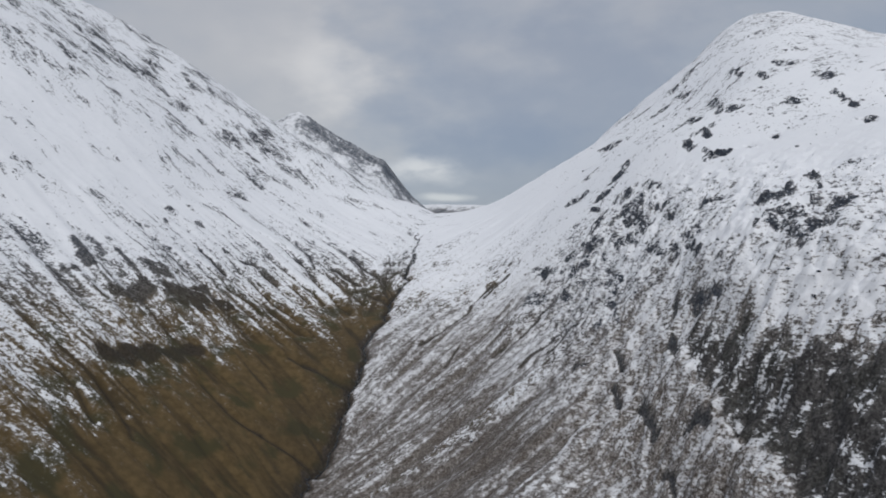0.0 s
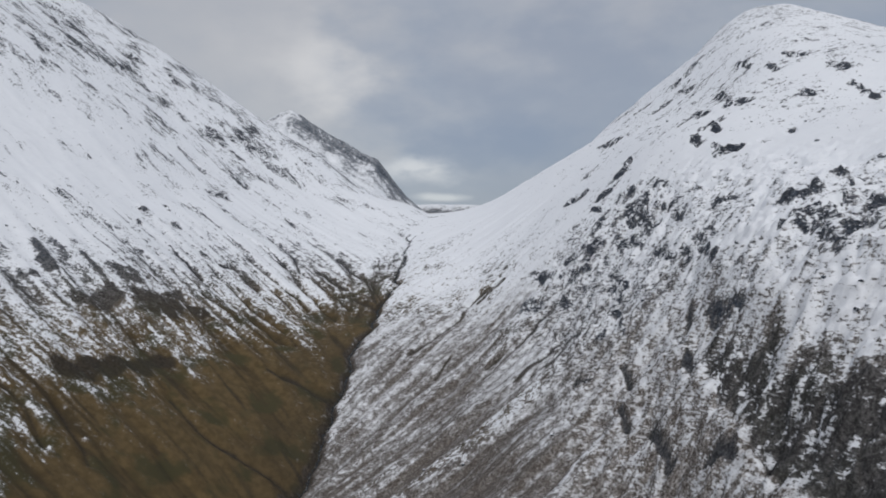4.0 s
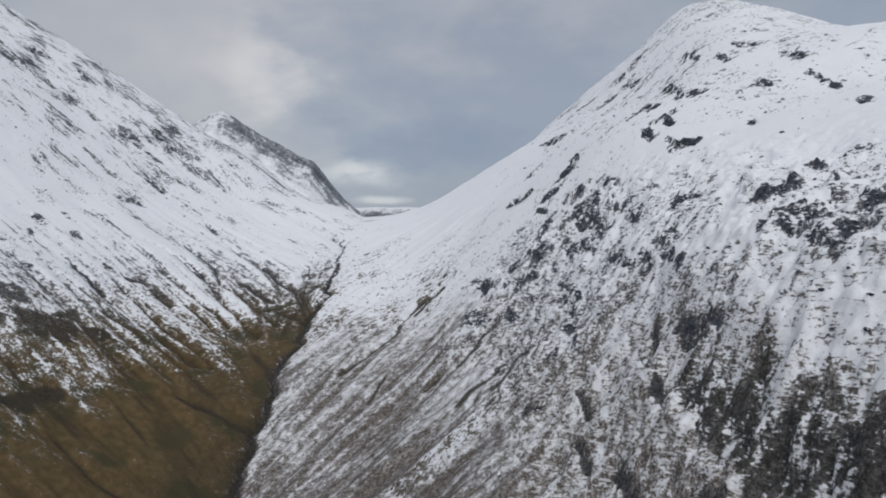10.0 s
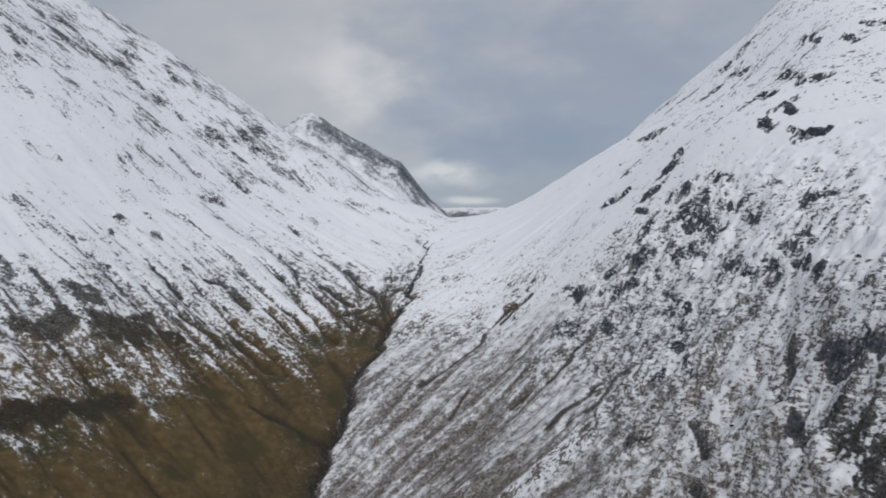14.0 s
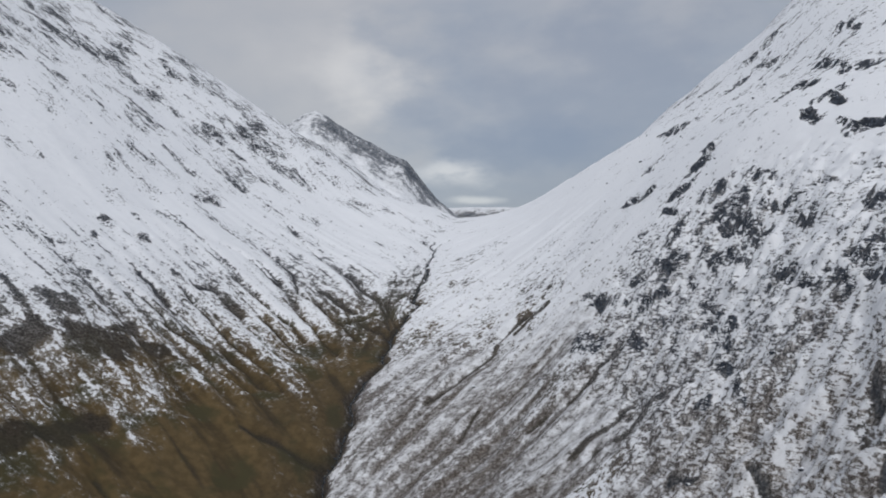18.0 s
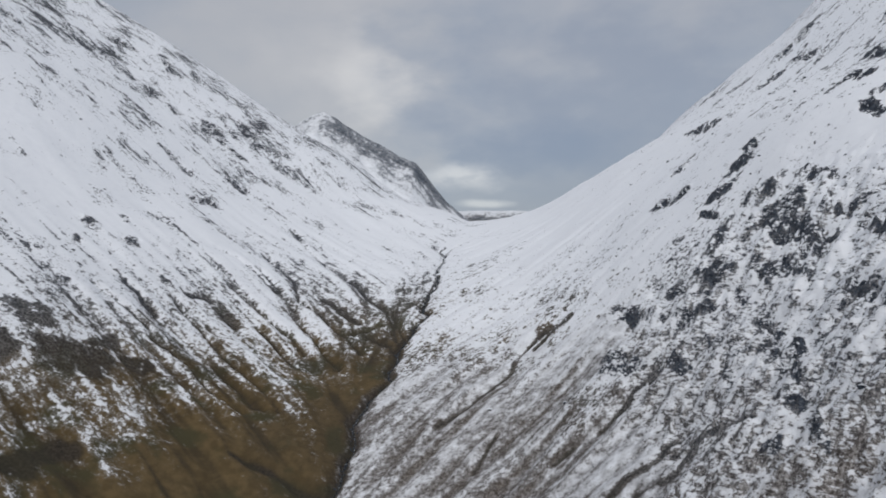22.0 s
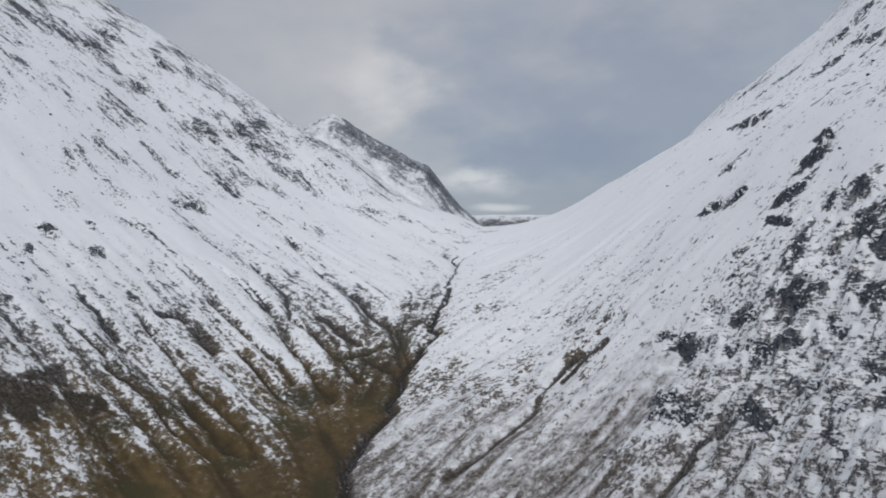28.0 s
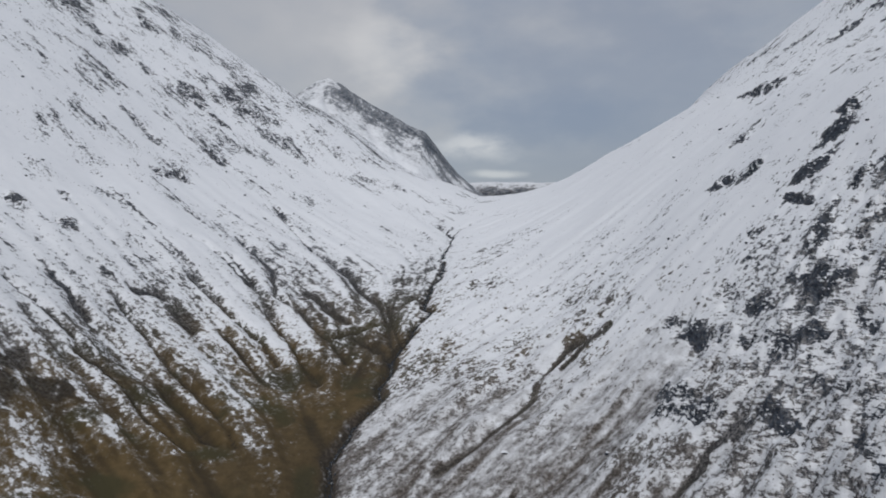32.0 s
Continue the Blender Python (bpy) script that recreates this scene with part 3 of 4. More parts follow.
thin = np.clip(thin * (1 - 0.5 * c["nose"]) + 0.25 * c["nose"] * (1 - c["west"]) * (1 - c["dark"]) * (1 - step(c["base"], 100, 150)), 0, 1)
knot = step(fractal(x1, y1, 11, 3, 121, 0.6), 0.38, 0.60)
chip = even(fractal(x1, y1, 4.4, 2, 125, 0.6))
ledge = even(fractal(1.15 * c["base"] + 0.25 * y1, 0.30 * y1 - 0.25 * x1, 3.4, 3, 135, 0.6))
odds = np.log(bare / (1 - bare)) / 1.7
odds += (2.5 + 0.8 * chip + 0.2 * ledge + 0.5 * speck) * c["dark"] * (1 - c["west"]) + 3.2 * c["hollow"] + 0.22 * c["scrub"] * (1 - c["west"]) + (2.2 + 0.5 * chip) * c["heath"] * c["west"] + (3.6 + 0.9 * (1 - c["west"])) * c["crease"] - (0.85 + 0.6 * c["fine"]) * c["drift"] * step(fractal(x1, y1, 5, 3, 129, 0.65), 0.4, 0.66) * (1 - 0.8 * c["heath"]) - 1.9 * c["gap"]
odds += 1.3 * step(bare, 0.82, 0.95) * c["west"]
odds += 0.2 * c["nose"] * (1 - c["dark"]) + 0.7 * thin * (1 - c["nose"]) * (1 - step(y1, 480, 640))
odds += 1.1 * np.clip(c["fine"] - 0.9, 0, 2) * c["west"] * (1 - step(d_axis, 220, 340))
odds += (1.5 - 0.4 * c["nose"]) * np.clip(extra, -0.5 + 0.25 * c["nose"], 0.9)
jag = np.abs(c["s"] + 7.0 * (fractal(x1, y1, 9, 4, 127, 0.65) - 0.5))
odds += 2.6 * c["crack"] + c["halo"] * (0.15 + 0.8 * np.clip(chip, -1, 2) + 0.5 * np.clip(speck, -1, 2))
odds += 0.5 * np.exp(-((x1 - 129) / 9) ** 2) * step(y1, 280, 310) * (1 - step(y1, 450, 480))
broken = 0.3 - 0.4 * c["west"] + 0.4 * (1 - c["west"]) * (1 - step(y1, 880, 980)) * (1 - 0.35 * c["nose"]) + 0.4 * (2 * knot - 1) + 0.75 * chip + 0.85 * ledge + 1.1 * np.clip(extra, -0.7, 0.9)
odds = odds + step(c["crag"], 0.05, 0.75) * np.maximum(broken - odds, -0.3)
odds += 3.8 * np.exp(-(jag / (1.9 - 0.9 * step(y1, 900, 1100))) ** 2) * step(1290 - y1, 0, 260)
grassy = np.clip(c["west"] * (1 - step(c["base"], 110, 190)) + thin - 0.6 * c["nose"], 0, 1)      # where the snow follows the fall lines
rocky = 1 - grassy
spread = grassy * ((1.15 - 0.5 * c["west"]) * c["fine"] + 0.55 * c["broad"] + (0.12 + 0.5 * c["west"]) * speck + 0.42 * patch) + rocky * ((0.08 + (0.35 + 0.3 * step(d_axis, 240, 360)) * c["west"]) * c["dash"] + (0.05 + 0.18 * c["west"]) * c["fine"] + (0.48 - 0.1 * c["west"]) * speck + (0.5 + 0.35 * c["west"]) * (1 - 0.6 * c["nose"]) * patch + 0.2 * c["nose"] * chip + 0.6 * c["nose"] * c["fine"] + (0.4 - 0.25 * c["nose"]) * (1 - c["west"]) * (1 - step(c["base"], 170, 230)) * ledge + 0.7 * (1 - c["west"]) * step(c["base"], 190, 260) * (0.5 * speck + 0.8 * chip))
snow = 0.5 - 0.44 * odds - 0.30 * spread
bank = np.exp(-(jag / (2.6 + 3.6 * c["west"])) ** 2) * step(1330 - y1, 0, 220)
rock = np.clip(0.5 * c["hollow"] + 0.5 * c["halo"] + (1 - c["west"]) * (0.1 + 0.65 * step(c["base"] + 10 * patch, 70, 130)) + step(c["crag"], 0.0, 0.35) * (1.2 - 0.8 * c["heath"]) * (1 - 0.6 * c["west"] * c["low"]) + step(c["base"], 110 - 50 * c["west"], 190 - 60 * c["west"]) * (1 - 0.5 * c["nose"]) + c["dark"] * 0.25 + 0.55 * c["nose"] * step(y1, 500, 600), 0, 1)
# heath's dark colour also serves the gullies and bank, and the hollows' shade
heath = np.clip(c["dark"] + c["hollow"] + 0.8 * bank + (1 - c["west"]) * c["crease"] + c["west"] * (0.7 * c["crag"] * c["low"] + 1.4 * c["heath"] + 1.2 * c["crease"] + 0.4 * np.clip(c["fine"] - 0.9, 0, 1) + 0.35 * (1 - step(d_axis + 14 * patch, 15, 60)) * (1 - step(y1, 780, 900)) + 0.6 * step(c["base"] + 14 * patch, 45, 85)) + (1 - c["west"]) * (0.15 + 0.4 * c["scrub"]), 0, 1)


run = 0.75 * c["broad"] + 0.45 * c["fine"]
beds = np.clip(1.3 * c["crag"] + 0.75 * c["nose"] + 0.6 * c["dark"] + 0.12, 0, 1)
# where the edge of the snow is thin and gradual
soft = np.clip(c["west"] * (1 - step(c["base"], 90, 170)) * 0.4 + 1.1 * thin * (1 - 0.95 * c["nose"]) + 0.3 * c["dark"] + 0.12 * c["nose"] * (1 - c["west"]), 0, 0.9) * (1 - c["crease"])
# fine snow dusted over what is bare
dust = np.clip((1 - c["west"]) * (0.24 + 0.36 * c["nose"]) * (1 - 0.8 * c["hollow"]) * (1 - 0.8 * c["dark"]) * (1 - 0.9 * c["crag"]) + c["west"] * 0.25 * step(c["base"], 40, 100), 0, 1) * (1 - 0.6 * c["crease"]) * step(d_axis, 3, 9)


def grid_mesh(name, gxx, gyy, gzz, values):
    """A sheet of quads over a grid, with numbers stored at its corners."""
    ny, nx = gzz.shape
    mesh = bpy.data.meshes.new(name)
    co = np.stack([gxx.ravel(), gyy.ravel(), gzz.ravel()], 1).astype(np.float32)
    i = np.arange(nx * ny).reshape(ny, nx)
    quads = np.stack([i[:-1, :-1], i[:-1, 1:], i[1:, 1:], i[1:, :-1]], -1).reshape(-1, 4).astype(np.int32)
    mesh.vertices.add(len(co))
    mesh.vertices.foreach_set("co", co.ravel())
    mesh.loops.add(quads.size)
    mesh.loops.foreach_set("vertex_index", quads.ravel())
    mesh.polygons.add(len(quads))
    mesh.polygons.foreach_set("loop_start", np.arange(0, quads.size, 4, dtype=np.int32))
    mesh.polygons.foreach_set("use_smooth", np.ones(len(quads), bool))
    mesh.update(calc_edges=True)
    for key, v in values.items():
        mesh.attributes.new(key, "FLOAT", "POINT").data.foreach_set("value", v.astype(np.float32).ravel())
    return mesh


# ---- materials ----
def blank(name):
    m = bpy.data.materials.new(name)
    m.use_nodes = True
    nt = m.node_tree
    nt.nodes.clear()
    out = nt.nodes.new("ShaderNodeOutputMaterial")
    shader = nt.nodes.new("ShaderNodeBsdfPrincipled")
    link(nt, shader.outputs[0], out.inputs["Surface"])
    shader.inputs["Specular IOR Level"].default_value = 0.25
    return m, nt, shader


def reading(nt, key):
    a = nt.nodes.new("ShaderNodeAttribute")
    a.attribute_name = key
    return a.outputs["Fac"]


def hill_material(name, size=1.0, patchy=1.0, rock_tints=((0.012, 0.016, 0.024), (0.057, 0.071, 0.096))):
    """Hill grass, heather and rock under patchy snow. size: how coarse its grain is; patchy: how much the snow's depth
    varies; last, the rock's two colours, where haze can be painted in.
    """
    m, nt, shader = blank(name)
    place = nt.nodes.new("ShaderNodeTexCoord").outputs["Object"]
    grain = noise_node(nt, place, 0.50 / size, 6, 0.70)
    tuft = noise_node(nt, place, 0.33 / size, 3, 0.6)
    clump = noise_node(nt, place, 0.16 / size, 5, 0.62)
    # the rock splits along beds that dip across the hillside
    bedding = nt.nodes.new("ShaderNodeMapping")
    bedding.inputs["Rotation"].default_value = (radians(-24), radians(30), radians(20))
    bedding.inputs["Scale"].default_value = (0.22, 0.30, 1.1)
    link(nt, place, bedding.inputs["Vector"])
    bed = noise_node(nt, bedding.outputs[0], 0.75 / size, 5, 0.66, 0.6)
    split = math_node(nt, "MULTIPLY", math_node(nt, "SUBTRACT", bed, 0.5), reading(nt, "beds"))
    broad = noise_node(nt, place, 0.035 / size, 3, 0.5)
    brown = mix_color(nt, smooth(nt, clump, 0.35, 0.65), (0.076, 0.053, 0.024), (0.111, 0.078, 0.037))
    brown = mix_color(nt, math_node(nt, "MULTIPLY", smooth(nt, reading(nt, "run"), 0.2, 1.8), 0.75), brown, (0.034, 0.026, 0.015))
    brown = mix_color(nt, smooth(nt, broad, 0.5, 0.66), brown, (0.050, 0.044, 0.021))
    heather = mix_color(nt, smooth(nt, grain, 0.35, 0.65), (0.019, 0.016, 0.012), (0.050, 0.040, 0.029))
    heather = mix_color(nt, math_node(nt, "MULTIPLY", smooth(nt, broad, 0.45, 0.62), 0.45), heather, (0.036, 0.034, 0.020))
    stone = mix_color(nt, smooth(nt, grain, 0.35, 0.7), *rock_tints)
    straw = mix_color(nt, smooth(nt, grain, 0.35, 0.65), (0.054, 0.043, 0.036), (0.138, 0.114, 0.096))
    soil = mix_color(nt, smooth(nt, reading(nt, "thin"), 0.0, 0.2), brown, straw)
    soil = mix_color(nt, reading(nt, "heath"), soil, heather)
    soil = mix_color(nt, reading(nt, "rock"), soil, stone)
    frost = noise_node(nt, place, 0.7 / size, 6, 0.75)
    dusted = math_node(nt, "MULTIPLY", reading(nt, "dust"), smooth(nt, math_node(nt, "ADD", frost, math_node(nt, "MULTIPLY", clump, 0.35)), 0.60, 0.84))
    soil = mix_color(nt, dusted, soil, (0.63, 0.61, 0.60))
    white = mix_color(nt, clump, (0.71, 0.735, 0.78), (0.785, 0.805, 0.84))
    coarse = math_node(nt, "MULTIPLY_ADD", reading(nt, "beds"), 2.2 * patchy, 2.3 * patchy)
    level = math_node(nt, "ADD", reading(nt, "snow"), math_node(nt, "MULTIPLY", math_node(nt, "SUBTRACT", grain, 0.5), coarse))
    level = math_node(nt, "ADD", level, math_node(nt, "MULTIPLY", math_node(nt, "SUBTRACT", clump, 0.5), 1.0 * patchy))
    level = math_node(nt, "ADD", level, math_node(nt, "MULTIPLY", math_node(nt, "SUBTRACT", tuft, 0.5), math_node(nt, "MULTIPLY_ADD", reading(nt, "thin"), -1.3 * patchy, 2.3 * patchy)))
    level = math_node(nt, "ADD", level, math_node(nt, "MULTIPLY", split, 6.0))
    crisp, gradual = smooth(nt, level, 0.34, 0.66), smooth(nt, level, -0.35, 1.35)
    mask = math_node(nt, "ADD", crisp, math_node(nt, "MULTIPLY", math_node(nt, "SUBTRACT", gradual, crisp), reading(nt, "soft")))
    veil = math_node(nt, "MULTIPLY", reading(nt, "thin"), smooth(nt, clump, 0.75, 0.25))
    mask = math_node(nt, "MULTIPLY", mask, math_node(nt, "SUBTRACT", 1.0, math_node(nt, "MULTIPLY", veil, 0.95)))
    color = mix_color(nt, mask, soil, white)
    link(nt, color, shader.inputs["Base Color"])
    rough = nt.nodes.new("ShaderNodeMapRange")
    rough.inputs[3].default_value, rough.inputs[4].default_value = 0.92, 0.7
    link(nt, mask, rough.inputs[0])
    link(nt, rough.outputs[0], shader.inputs["Roughness"])
    bump = nt.nodes.new("ShaderNodeBump")
    bump.inputs["Strength"].default_value, bump.inputs["Distance"].default_value = 0.6, 0.5 * size
    link(nt, math_node(nt, "ADD", math_node(nt, "MULTIPLY", mask, 0.35), grain), bump.inputs["Height"])
    link(nt, bump.outputs[0], shader.inputs["Normal"])
    return m


hill = hill_material("snowy_hillside")

# ---- the ground ----
ground = new("ground", grid_mesh("ground", mx, my, vz, dict(snow=snow, thin=thin, rock=rock, heath=heath, dust=dust, soft=soft, beds=beds, run=run)))
ground.data.materials.append(hill)
tagged(ground, "steep snow-streaked glen with brown grass and dark rock", "hillside", kind="structure")


# ---- the mountain beyond the pass ----
def far_height(x, y):
    """A ridge falling from a summit toward the pass, and its flank."""
    ridge_x = np.array([-1500, -900, -700, -653, -606, -558, -439, -320, -249, -201, -129, -65, 60, 300])
    ridge_z = np.array([430, 500, 625, 652, 664, 645, 568, 494, 466, 407, 318, 266, 180, 60])
    crest = np.interp(x, ridge_x, ridge_z)
    back = y - 3180
    flank = np.where(back < 0, 0.62 * -back, 0.7 * back)
    return crest - flank


fx, fy = np.meshgrid(np.arange(-1500, 301, 6.0), np.arange(2500, 3500, 7.0))
fz = far_height(fx.ravel(), fy.ravel())
frough = fractal(fx.ravel(), fy.ravel(), 160, 5, 201) - 0.5
spur = np.abs(fractal(fx.ravel() + 0.55 * fy.ravel(), 0.18 * fy.ravel(), 70, 3, 211) - 0.5) * 2
fz = np.maximum(fz + 30 * frough + 5 - 22 * (1 - spur) * step(3180 - fy.ravel(), 5, 140), -250).reshape(fx.shape)
fzy, fzx = np.gradient(fz, 7.0, 6.0)
ftilt = np.hypot(fzx, fzy).ravel()
to_crest = 3180 - fy.ravel()
lines = fractal(fx.ravel() * 0.10 + 0.15 * fy.ravel(), fy.ravel(), 26, 4, 231, 0.6) - 0.5
fsnow = 0.30 + 0.80 * step(to_crest, 10, 230) - 0.2 * np.clip(ftilt - 0.7, 0, 1.5) + 1.1 * lines + 0.9 * (fractal(fx.ravel(), fy.ravel(), 30, 3, 241, 0.65) - 0.5) + 0.3 * step(-fx.ravel(), 540, 640)
zero = np.zeros(fsnow.shape)
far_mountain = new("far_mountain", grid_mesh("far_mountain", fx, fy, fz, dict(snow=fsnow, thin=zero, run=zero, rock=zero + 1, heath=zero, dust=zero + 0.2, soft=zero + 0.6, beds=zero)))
# distance haze put into the colour: paler, bluer rock, lightened again by dust
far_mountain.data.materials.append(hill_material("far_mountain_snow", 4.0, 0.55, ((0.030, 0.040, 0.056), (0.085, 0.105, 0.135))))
tagged(far_mountain, "distant snow-dusted mountain with a dark rocky ridge", "mountain", kind="structure")

# ---- the hills at the horizon ----
hx, hy = np.meshgrid(np.arange(-1500, 2600, 20.0), np.arange(4200, 4900, 25.0))
hz = 350 + 60 * (fractal(hx, hy, 520, 3, 301) - 0.4) - 0.0016 * (hy - 4550) ** 2
hills = new("far_hills", grid_mesh("far_hills", hx, hy, hz, dict(snow=0.6 + (hz - 335) / 60, thin=hz * 0, run=hz * 0, rock=hz * 0 + 1, heath=hz * 0, dust=hz * 0 + 0.3, soft=hz * 0 + 0.5, beds=hz * 0)))
hills.data.materials.append(hill_material("far_hill_snow", 12.0, 0.6))
tagged(hills, "low snow-covered hills at the horizon", "hills", kind="structure")


# ---- loose rock, stream and heather ----
def ground_z(x, y):
    """The height of the finished ground."""
    u, v = np.interp(x, xs, np.arange(len(xs))), np.interp(y, ys, np.arange(len(ys)))
    i, j = np.minimum(np.int64(u), len(xs) - 2), np.minimum(np.int64(v), len(ys) - 2)
    p, q = u - i, v - j
    return (vz[j, i] * (1 - p) + vz[j, i + 1] * p) * (1 - q) + (vz[j + 1, i] * (1 - p) + vz[j + 1, i + 1] * p) * q


def rock_material(name, snowy):
    """Bare grey rock with lichen; snow lies where the rock is level."""
    m, nt, shader = blank(name)
    place = nt.nodes.new("ShaderNodeTexCoord").outputs["Object"]
    grain = noise_node(nt, place, 1.1, 6, 0.65)
    lichen = noise_node(nt, place, 0.45, 4, 0.6)
    stone = mix_color(nt, smooth(nt, grain, 0.32, 0.7), (0.013, 0.017, 0.025), (0.060, 0.074, 0.097))
    stone = mix_color(nt, math_node(nt, "MULTIPLY", smooth(nt, lichen, 0.56, 0.7), 0.4), stone, (0.070, 0.073, 0.074))
    up = nt.nodes.new("ShaderNodeSeparateXYZ")
    link(nt, nt.nodes.new("ShaderNodeNewGeometry").outputs["Normal"], up.inputs[0])
    level = math_node(nt, "ADD", up.outputs[2], math_node(nt, "MULTIPLY", math_node(nt, "SUBTRACT", lichen, 0.5), 1.6))
    mask = smooth(nt, level, snowy, snowy + 0.14)
    link(nt, mix_color(nt, mask, stone, (0.78, 0.80, 0.84)), shader.inputs["Base Color"])
    shader.inputs["Roughness"].default_value = 0.85
    bump = nt.nodes.new("ShaderNodeBump")
    bump.inputs["Strength"].default_value, bump.inputs["Distance"].default_value = 0.7, 0.3
    link(nt, grain, bump.inputs["Height"])
    link(nt, bump.outputs[0], shader.inputs["Normal"])
    return m


def rock_mesh(name, seed, material, detail=2):
    """An angular block about 2 m across: a ball split along a dozen joints."""
    r = random.Random(seed)
    bm = bmesh.new()
    bmesh.ops.create_icosphere(bm, subdivisions=detail, radius=1.25)
    for _ in range(12):
        n = Vector((r.gauss(0, 1), r.gauss(0, 1), r.gauss(0, 0.8))).normalized()
        h = r.uniform(0.62, 0.95)
        for v in bm.verts:
            over = v.co.dot(n) - h
            if over > 0:
                v.co -= n * over
    for v in bm.verts:
        v.co += Vector((r.uniform(-1, 1), r.uniform(-1, 1), r.uniform(-1, 1))) * 0.05
        v.co.z *= 0.8
    mesh = bpy.data.meshes.new(name)
    bm.to_mesh(mesh)
    bm.free()
    mesh.materials.append(material)
    return mesh


def cap_mesh(name, rock, material):
    """A pad of snow over the level top of a block."""
    bm = bmesh.new()
    bm.from_mesh(rock)
    bm.normal_update()
    drop = [f for f in bm.faces if f.normal.z < 0.5 or f.calc_center_median().z < 0.15]
    bmesh.ops.delete(bm, geom=drop, context="FACES")
    for v in bm.verts:
        v.co += Vector((0, 0, 0.05))
    bmesh.ops.solidify(bm, geom=bm.faces[:], thickness=-0.09)
    mesh = bpy.data.meshes.new(name)
    bm.to_mesh(mesh)
    bm.free()
    mesh.materials.append(material)
    return mesh


crag_stone = rock_material("crag_stone", 0.52)
snow_pad, nt, shader = blank("lying_snow")
crust = noise_node(nt, nt.nodes.new("ShaderNodeTexCoord").outputs["Object"], 3.0, 5, 0.6)
link(nt, mix_color(nt, crust, (0.71, 0.735, 0.78), (0.785, 0.805, 0.84)), shader.inputs["Base Color"])
shader.inputs["Roughness"].default_value = 0.7
rock_shapes = [rock_mesh("block", 40 + k, crag_stone) for k in range(10)]
caps = {m.name: cap_mesh("snow_cap", m, snow_pad) for m in rock_shapes}
r = random.Random(5)


def part(name, mesh, parent, m):
    ob = new(name, mesh)
    ob.parent = parent
    ob.matrix_basis = m
    return ob


def outcrop(w, line, label, group):
    """Blocks that stand out of the slope along one run of bare rock."""
    (x0, y0), (x1_, y1_) = line[0], line[-1]
    cx, cy = (x0 + x1_) / 2, (y0 + y1_) / 2
    base = float(ground_z(cx, cy))
    thing = new("rock_outcrop")
    thing.location = (cx, cy, base)
    tagged(thing, label, "outcrop", group)
    length = math.hypot(x1_ - x0, y1_ - y0)
    for k in range(max(4, min(11, int(2 + (length + 2 * w) / 4)))):
        u, v = r.uniform(-0.05, 1.05), w * r.uniform(-0.7, 0.7)
        x = x0 + u * (x1_ - x0) + v * (y1_ - y0) / (length + 0.1)
        y = y0 + u * (y1_ - y0) - v * (x1_ - x0) / (length + 0.1)
        size = r.uniform(0.4, 1.0) * (0.5 + min(w, 9) / 12) * (1 if k else 1.3) * (1.25 if cy > 880 else 1.0)
        sx_, sy_, sz_ = size * r.uniform(0.8, 1.2), size * r.uniform(1.0, 2.0), size * r.uniform(0.5, 0.9)
        z = float(ground_z(x, y)) - 0.35 * sz_
        m = Matrix.LocRotScale((x - cx, y - cy, z - base), Euler((r.uniform(-0.3, 0.3), r.uniform(-0.3, 0.3), r.uniform(-0.6, 0.6))), (sx_, sy_, sz_))
        shape = r.choice(rock_shapes)
        rock_part = part("block" if k else "slab", shape, thing, m)
        if r.random() < (0.35 if cx > 165 else 0.08):
            part("snow_cap", caps[shape.name], rock_part, Matrix.Identity(4))["label"] = "white snow lying on the rock"
    return thing


for runs_of_rock, label, group in (
        (CRAGS_WEST, "dark broken rock outcrop on the snowy western slope", "outcrops on the western slope"),
        (CRAGS_EAST, "grey craggy outcrop with snow on its ledges", "outcrops below the eastern summit"),
        (CRAGS_FACE, "dark rocky knoll dusted with snow above the glen", "outcrops on the eastern spur")):
    for w, *flat in runs_of_rock:
        outcrop(w, list(zip(flat[::2], flat[1::2])), label, group)

# large single boulders, then smaller ones over the open slopes
LONE_BOULDERS = [(184, 382), (182, 367), (180, 359), (177, 361), (177, 394), (176, 386), (177, 422), (171, 472), (341, 608), (301, 663), (284, 654), (265, 656), (276, 708), (224, 574), (264, 502), (397, 786), (111, 866), (112, 820), (134, 790), (160, 1062), (144, 983), (223, 997)]
for x, y in LONE_BOULDERS:
    size = r.uniform(0.8, 1.35)
    boulder = new("boulder", r.choice(rock_shapes))
    boulder.matrix_basis = Matrix.LocRotScale((x, y, float(ground_z(x, y)) + 0.2 * size), Euler((r.uniform(-0.4, 0.4), r.uniform(-0.4, 0.4), r.uniform(0, 6.28))), (size, size * 1.3, size * 0.8))
    tagged(boulder, "large dark boulder standing clear of the open snow", "boulder", "lone boulders on the eastern slope")
placed = 0
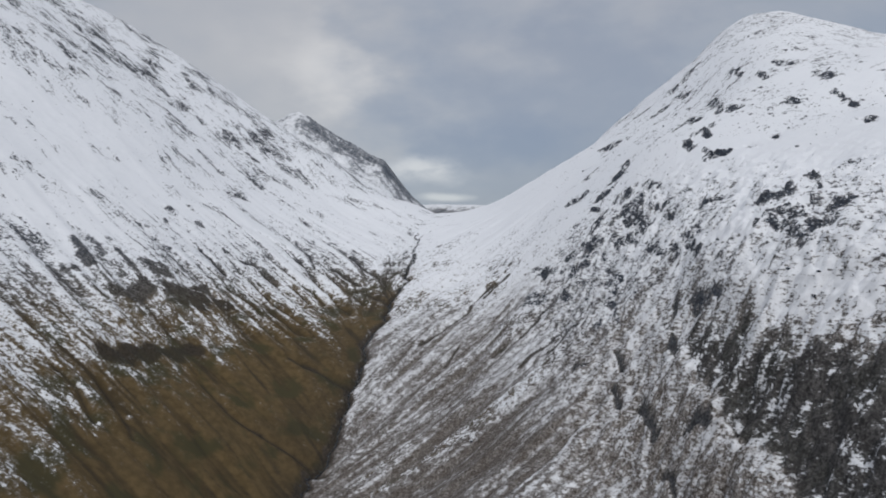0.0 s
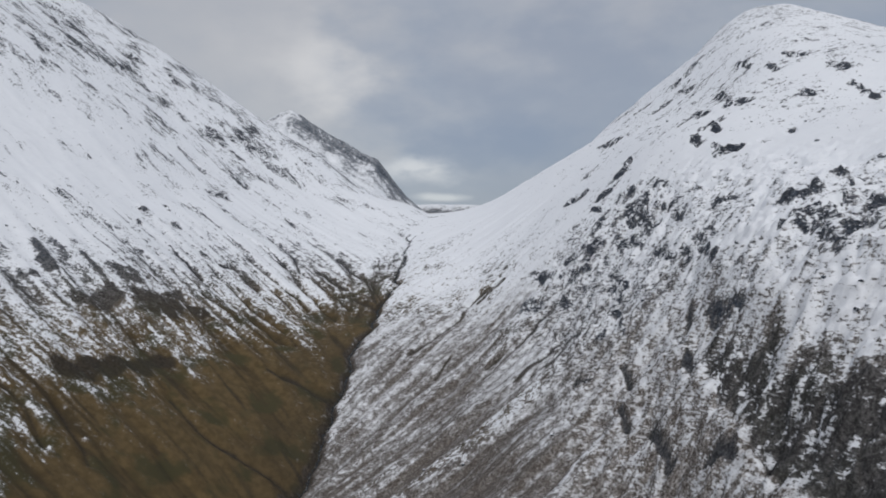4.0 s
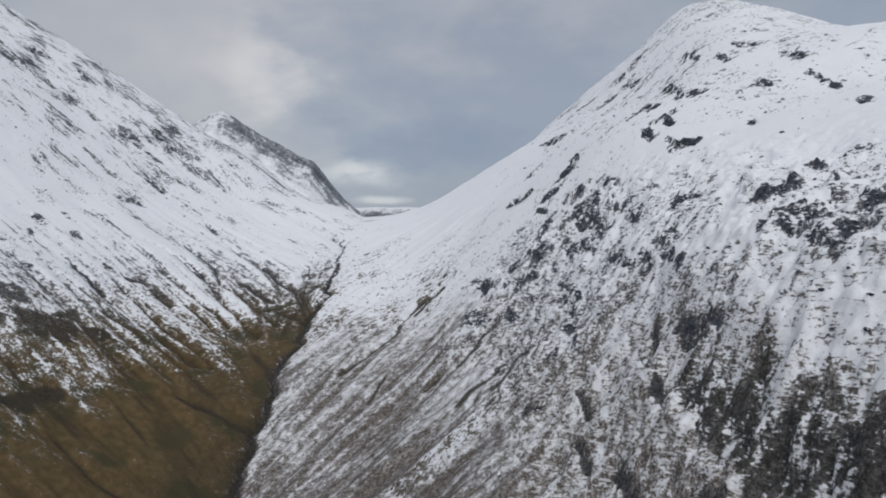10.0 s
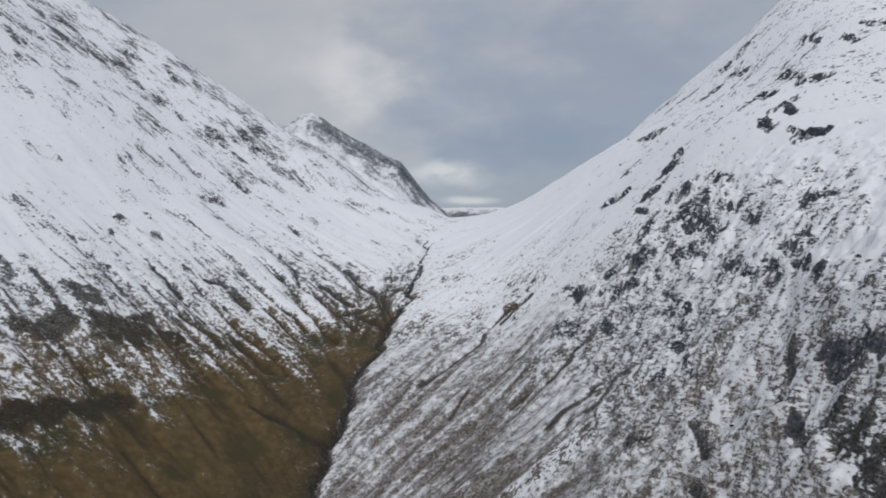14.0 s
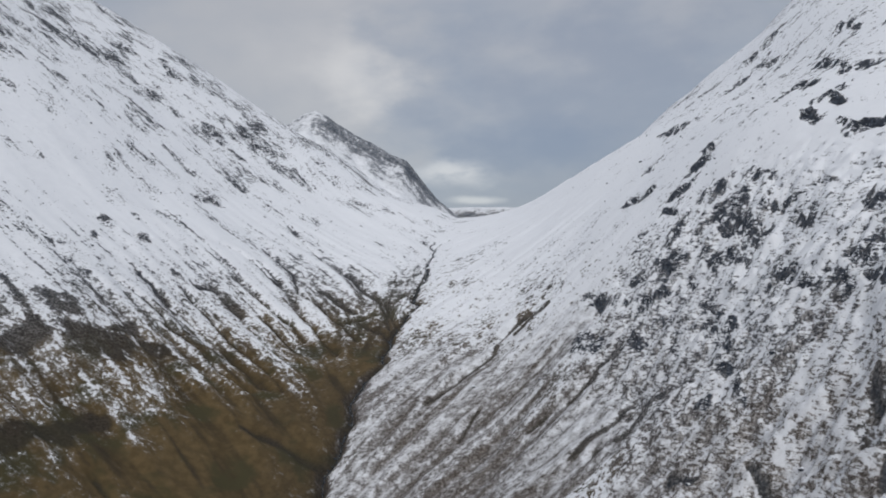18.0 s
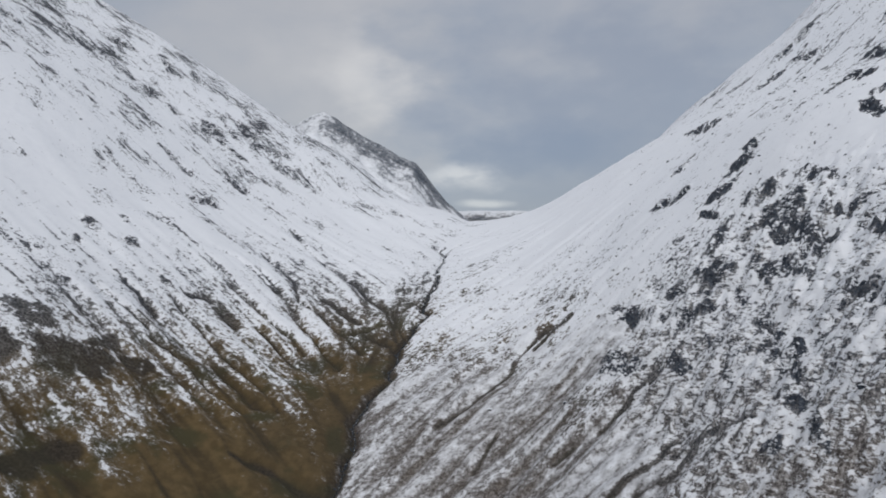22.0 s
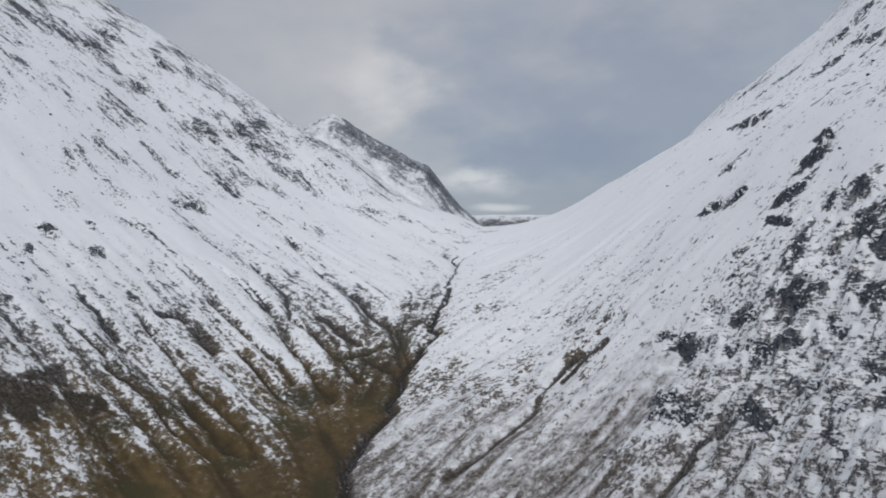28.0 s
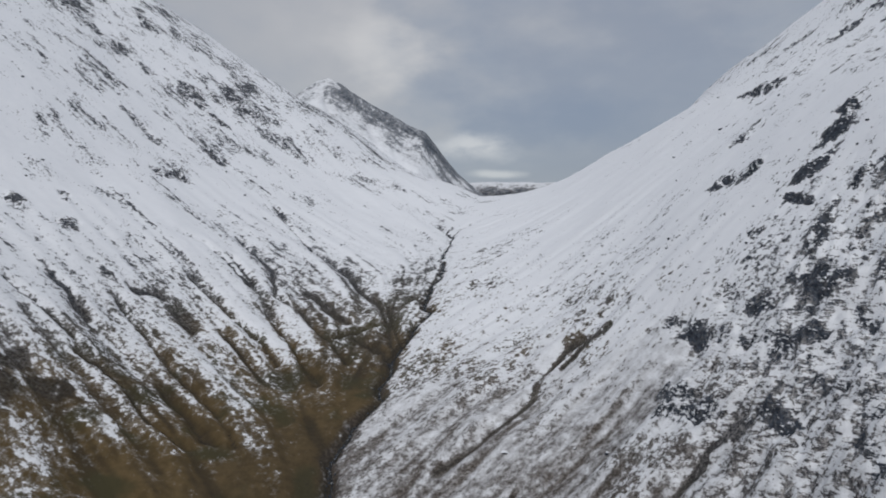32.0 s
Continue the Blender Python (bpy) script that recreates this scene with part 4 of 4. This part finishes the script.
while placed < 240:
    x, y = r.uniform(-520, 330), r.uniform(330, 1250)
    off = x - float(stream_x(np.array([y]))[0])
    if abs(off) < 90 or (off < 0 and y < 850 and abs(off) < 190) or (off > 0 and y > 1000 and off < 220):
        continue
    size = 0.5 + 1.1 * r.random() ** 2
    shape = r.choice(rock_shapes)
    boulder = new("boulder", shape)
    if r.random() < 0.5:
        part("snow_cap", caps[shape.name], boulder, Matrix.Identity(4))["label"] = "white snow lying on the boulder"
    boulder.matrix_basis = Matrix.LocRotScale((x, y, float(ground_z(x, y)) + 0.1 * size), Euler((r.uniform(-0.4, 0.4), r.uniform(-0.4, 0.4), r.uniform(0, 6.28))), (size, size * r.uniform(0.8, 1.4), size * r.uniform(0.6, 1.0)))
    tagged(boulder, "grey angular boulder half sunk in snow", "boulder", "boulders on the open slopes")
    placed += 1


def strip(name, y0, y1, pace, half, lift):
    """A ribbon of water along the stream's bed."""
    yy = np.arange(y0, y1, pace)
    xx = stream_x(yy)
    side = half * (0.5 + 0.8 * bumps(yy, yy * 0, 11, 401))
    mesh = bpy.data.meshes.new(name)
    verts, faces = [], []
    for k, (a, c2, h) in enumerate(zip(xx, yy, side)):
        z = float(ground_z(a, c2)) + lift
        verts += [(a - h, c2, z), (a + h, c2, z)]
        if k:
            n = 2 * k
            faces.append((n - 2, n - 1, n + 1, n))
    mesh.from_pydata(verts, [], faces)
    return mesh


water, nt, shader = blank("peaty_water")
ripple = noise_node(nt, nt.nodes.new("ShaderNodeTexCoord").outputs["Object"], 0.8, 5, 0.65)
link(nt, mix_color(nt, smooth(nt, ripple, 0.56, 0.68), (0.012, 0.012, 0.012), (0.35, 0.37, 0.40)), shader.inputs["Base Color"])
shader.inputs["Roughness"].default_value = 0.2
stream = new("stream", strip("stream", 420, 1290, 2.0, 0.8, 0.25))
stream.data.materials.append(water)
tagged(stream, "narrow dark stream tumbling down the glen", "stream", kind="structure")


def scatter(name, spots, shapes, material):
    """Many small lumps joined into one mesh: each spot is x, y, z, size, turn."""
    verts, faces, start = [], [], 0
    for k, (x, y, z, size, turn) in enumerate(spots):
        pv, pf = shapes[k % len(shapes)]
        ca, sa = math.cos(turn) * size, math.sin(turn) * size
        verts.append(np.stack([x + ca * pv[:, 0] - sa * pv[:, 1], y + sa * pv[:, 0] + ca * pv[:, 1], z + size * pv[:, 2]], 1))
        faces.append(pf + start)
        start += len(pv)
    mesh = bpy.data.meshes.new(name)
    mesh.from_pydata(np.concatenate(verts).tolist(), [], np.concatenate(faces).tolist())
    mesh.materials.append(material)
    return new(name, mesh)


def lumps(seed, flat):
    q = random.Random(seed)
    bm = bmesh.new()
    bmesh.ops.create_icosphere(bm, subdivisions=1, radius=1.0)
    pv = np.array([[v.co.x * q.uniform(0.7, 1.2), v.co.y * q.uniform(0.7, 1.2), v.co.z * flat * q.uniform(0.7, 1.3)] for v in bm.verts])
    bm.verts.index_update()
    pf = np.array([[v.index for v in f.verts] for f in bm.faces])
    bm.free()
    return pv, pf


stone_lumps = [lumps(60 + k, 0.7) for k in range(6)]
stones = []
for _ in range(1500):
    y = r.uniform(500, 1290)
    x = float(stream_x(np.array([y]))[0]) + r.gauss(0, 1.5)
    stones.append((x, y, float(ground_z(x, y)), 0.25 + 0.7 * r.random() ** 2, r.uniform(0, 6.3)))
tagged(scatter("stream_stones", stones, stone_lumps, rock_material("stream_stone", 1.3)), "dark stones strewn along the stream bed", "stones", kind="stuff")

scrub, nt, shader = blank("dark_heather")
twig = noise_node(nt, nt.nodes.new("ShaderNodeTexCoord").outputs["Object"], 1.4, 5, 0.7)
link(nt, mix_color(nt, smooth(nt, twig, 0.3, 0.7), (0.014, 0.013, 0.010), (0.046, 0.039, 0.026)), shader.inputs["Base Color"])
shader.inputs["Roughness"].default_value = 0.95
bush_lumps = [lumps(80 + k, 0.5) for k in range(6)]
bushes = []
spots = [((flat[k], flat[k + 1], 2.2 * w + 4), count) for group_, count in ((HEATH, 14), (SCRUB, 40)) for w, *flat in group_ for k in (0, 2)] + [((150, 372, 32), 260)]
for (cx, cy, radius), count in spots:
    for _ in range(count):
        a, d = r.uniform(0, 6.28), radius * math.sqrt(r.random())
        x, y = cx + 0.6 * d * math.cos(a), cy + 1.3 * d * math.sin(a)
        bushes.append((x, y, float(ground_z(x, y)), 0.14 + 0.26 * r.random(), r.uniform(0, 6.3)))
tagged(scatter("heather", bushes, bush_lumps, scrub), "dark leafless heather clumps poking through the snow", "heather", kind="stuff")
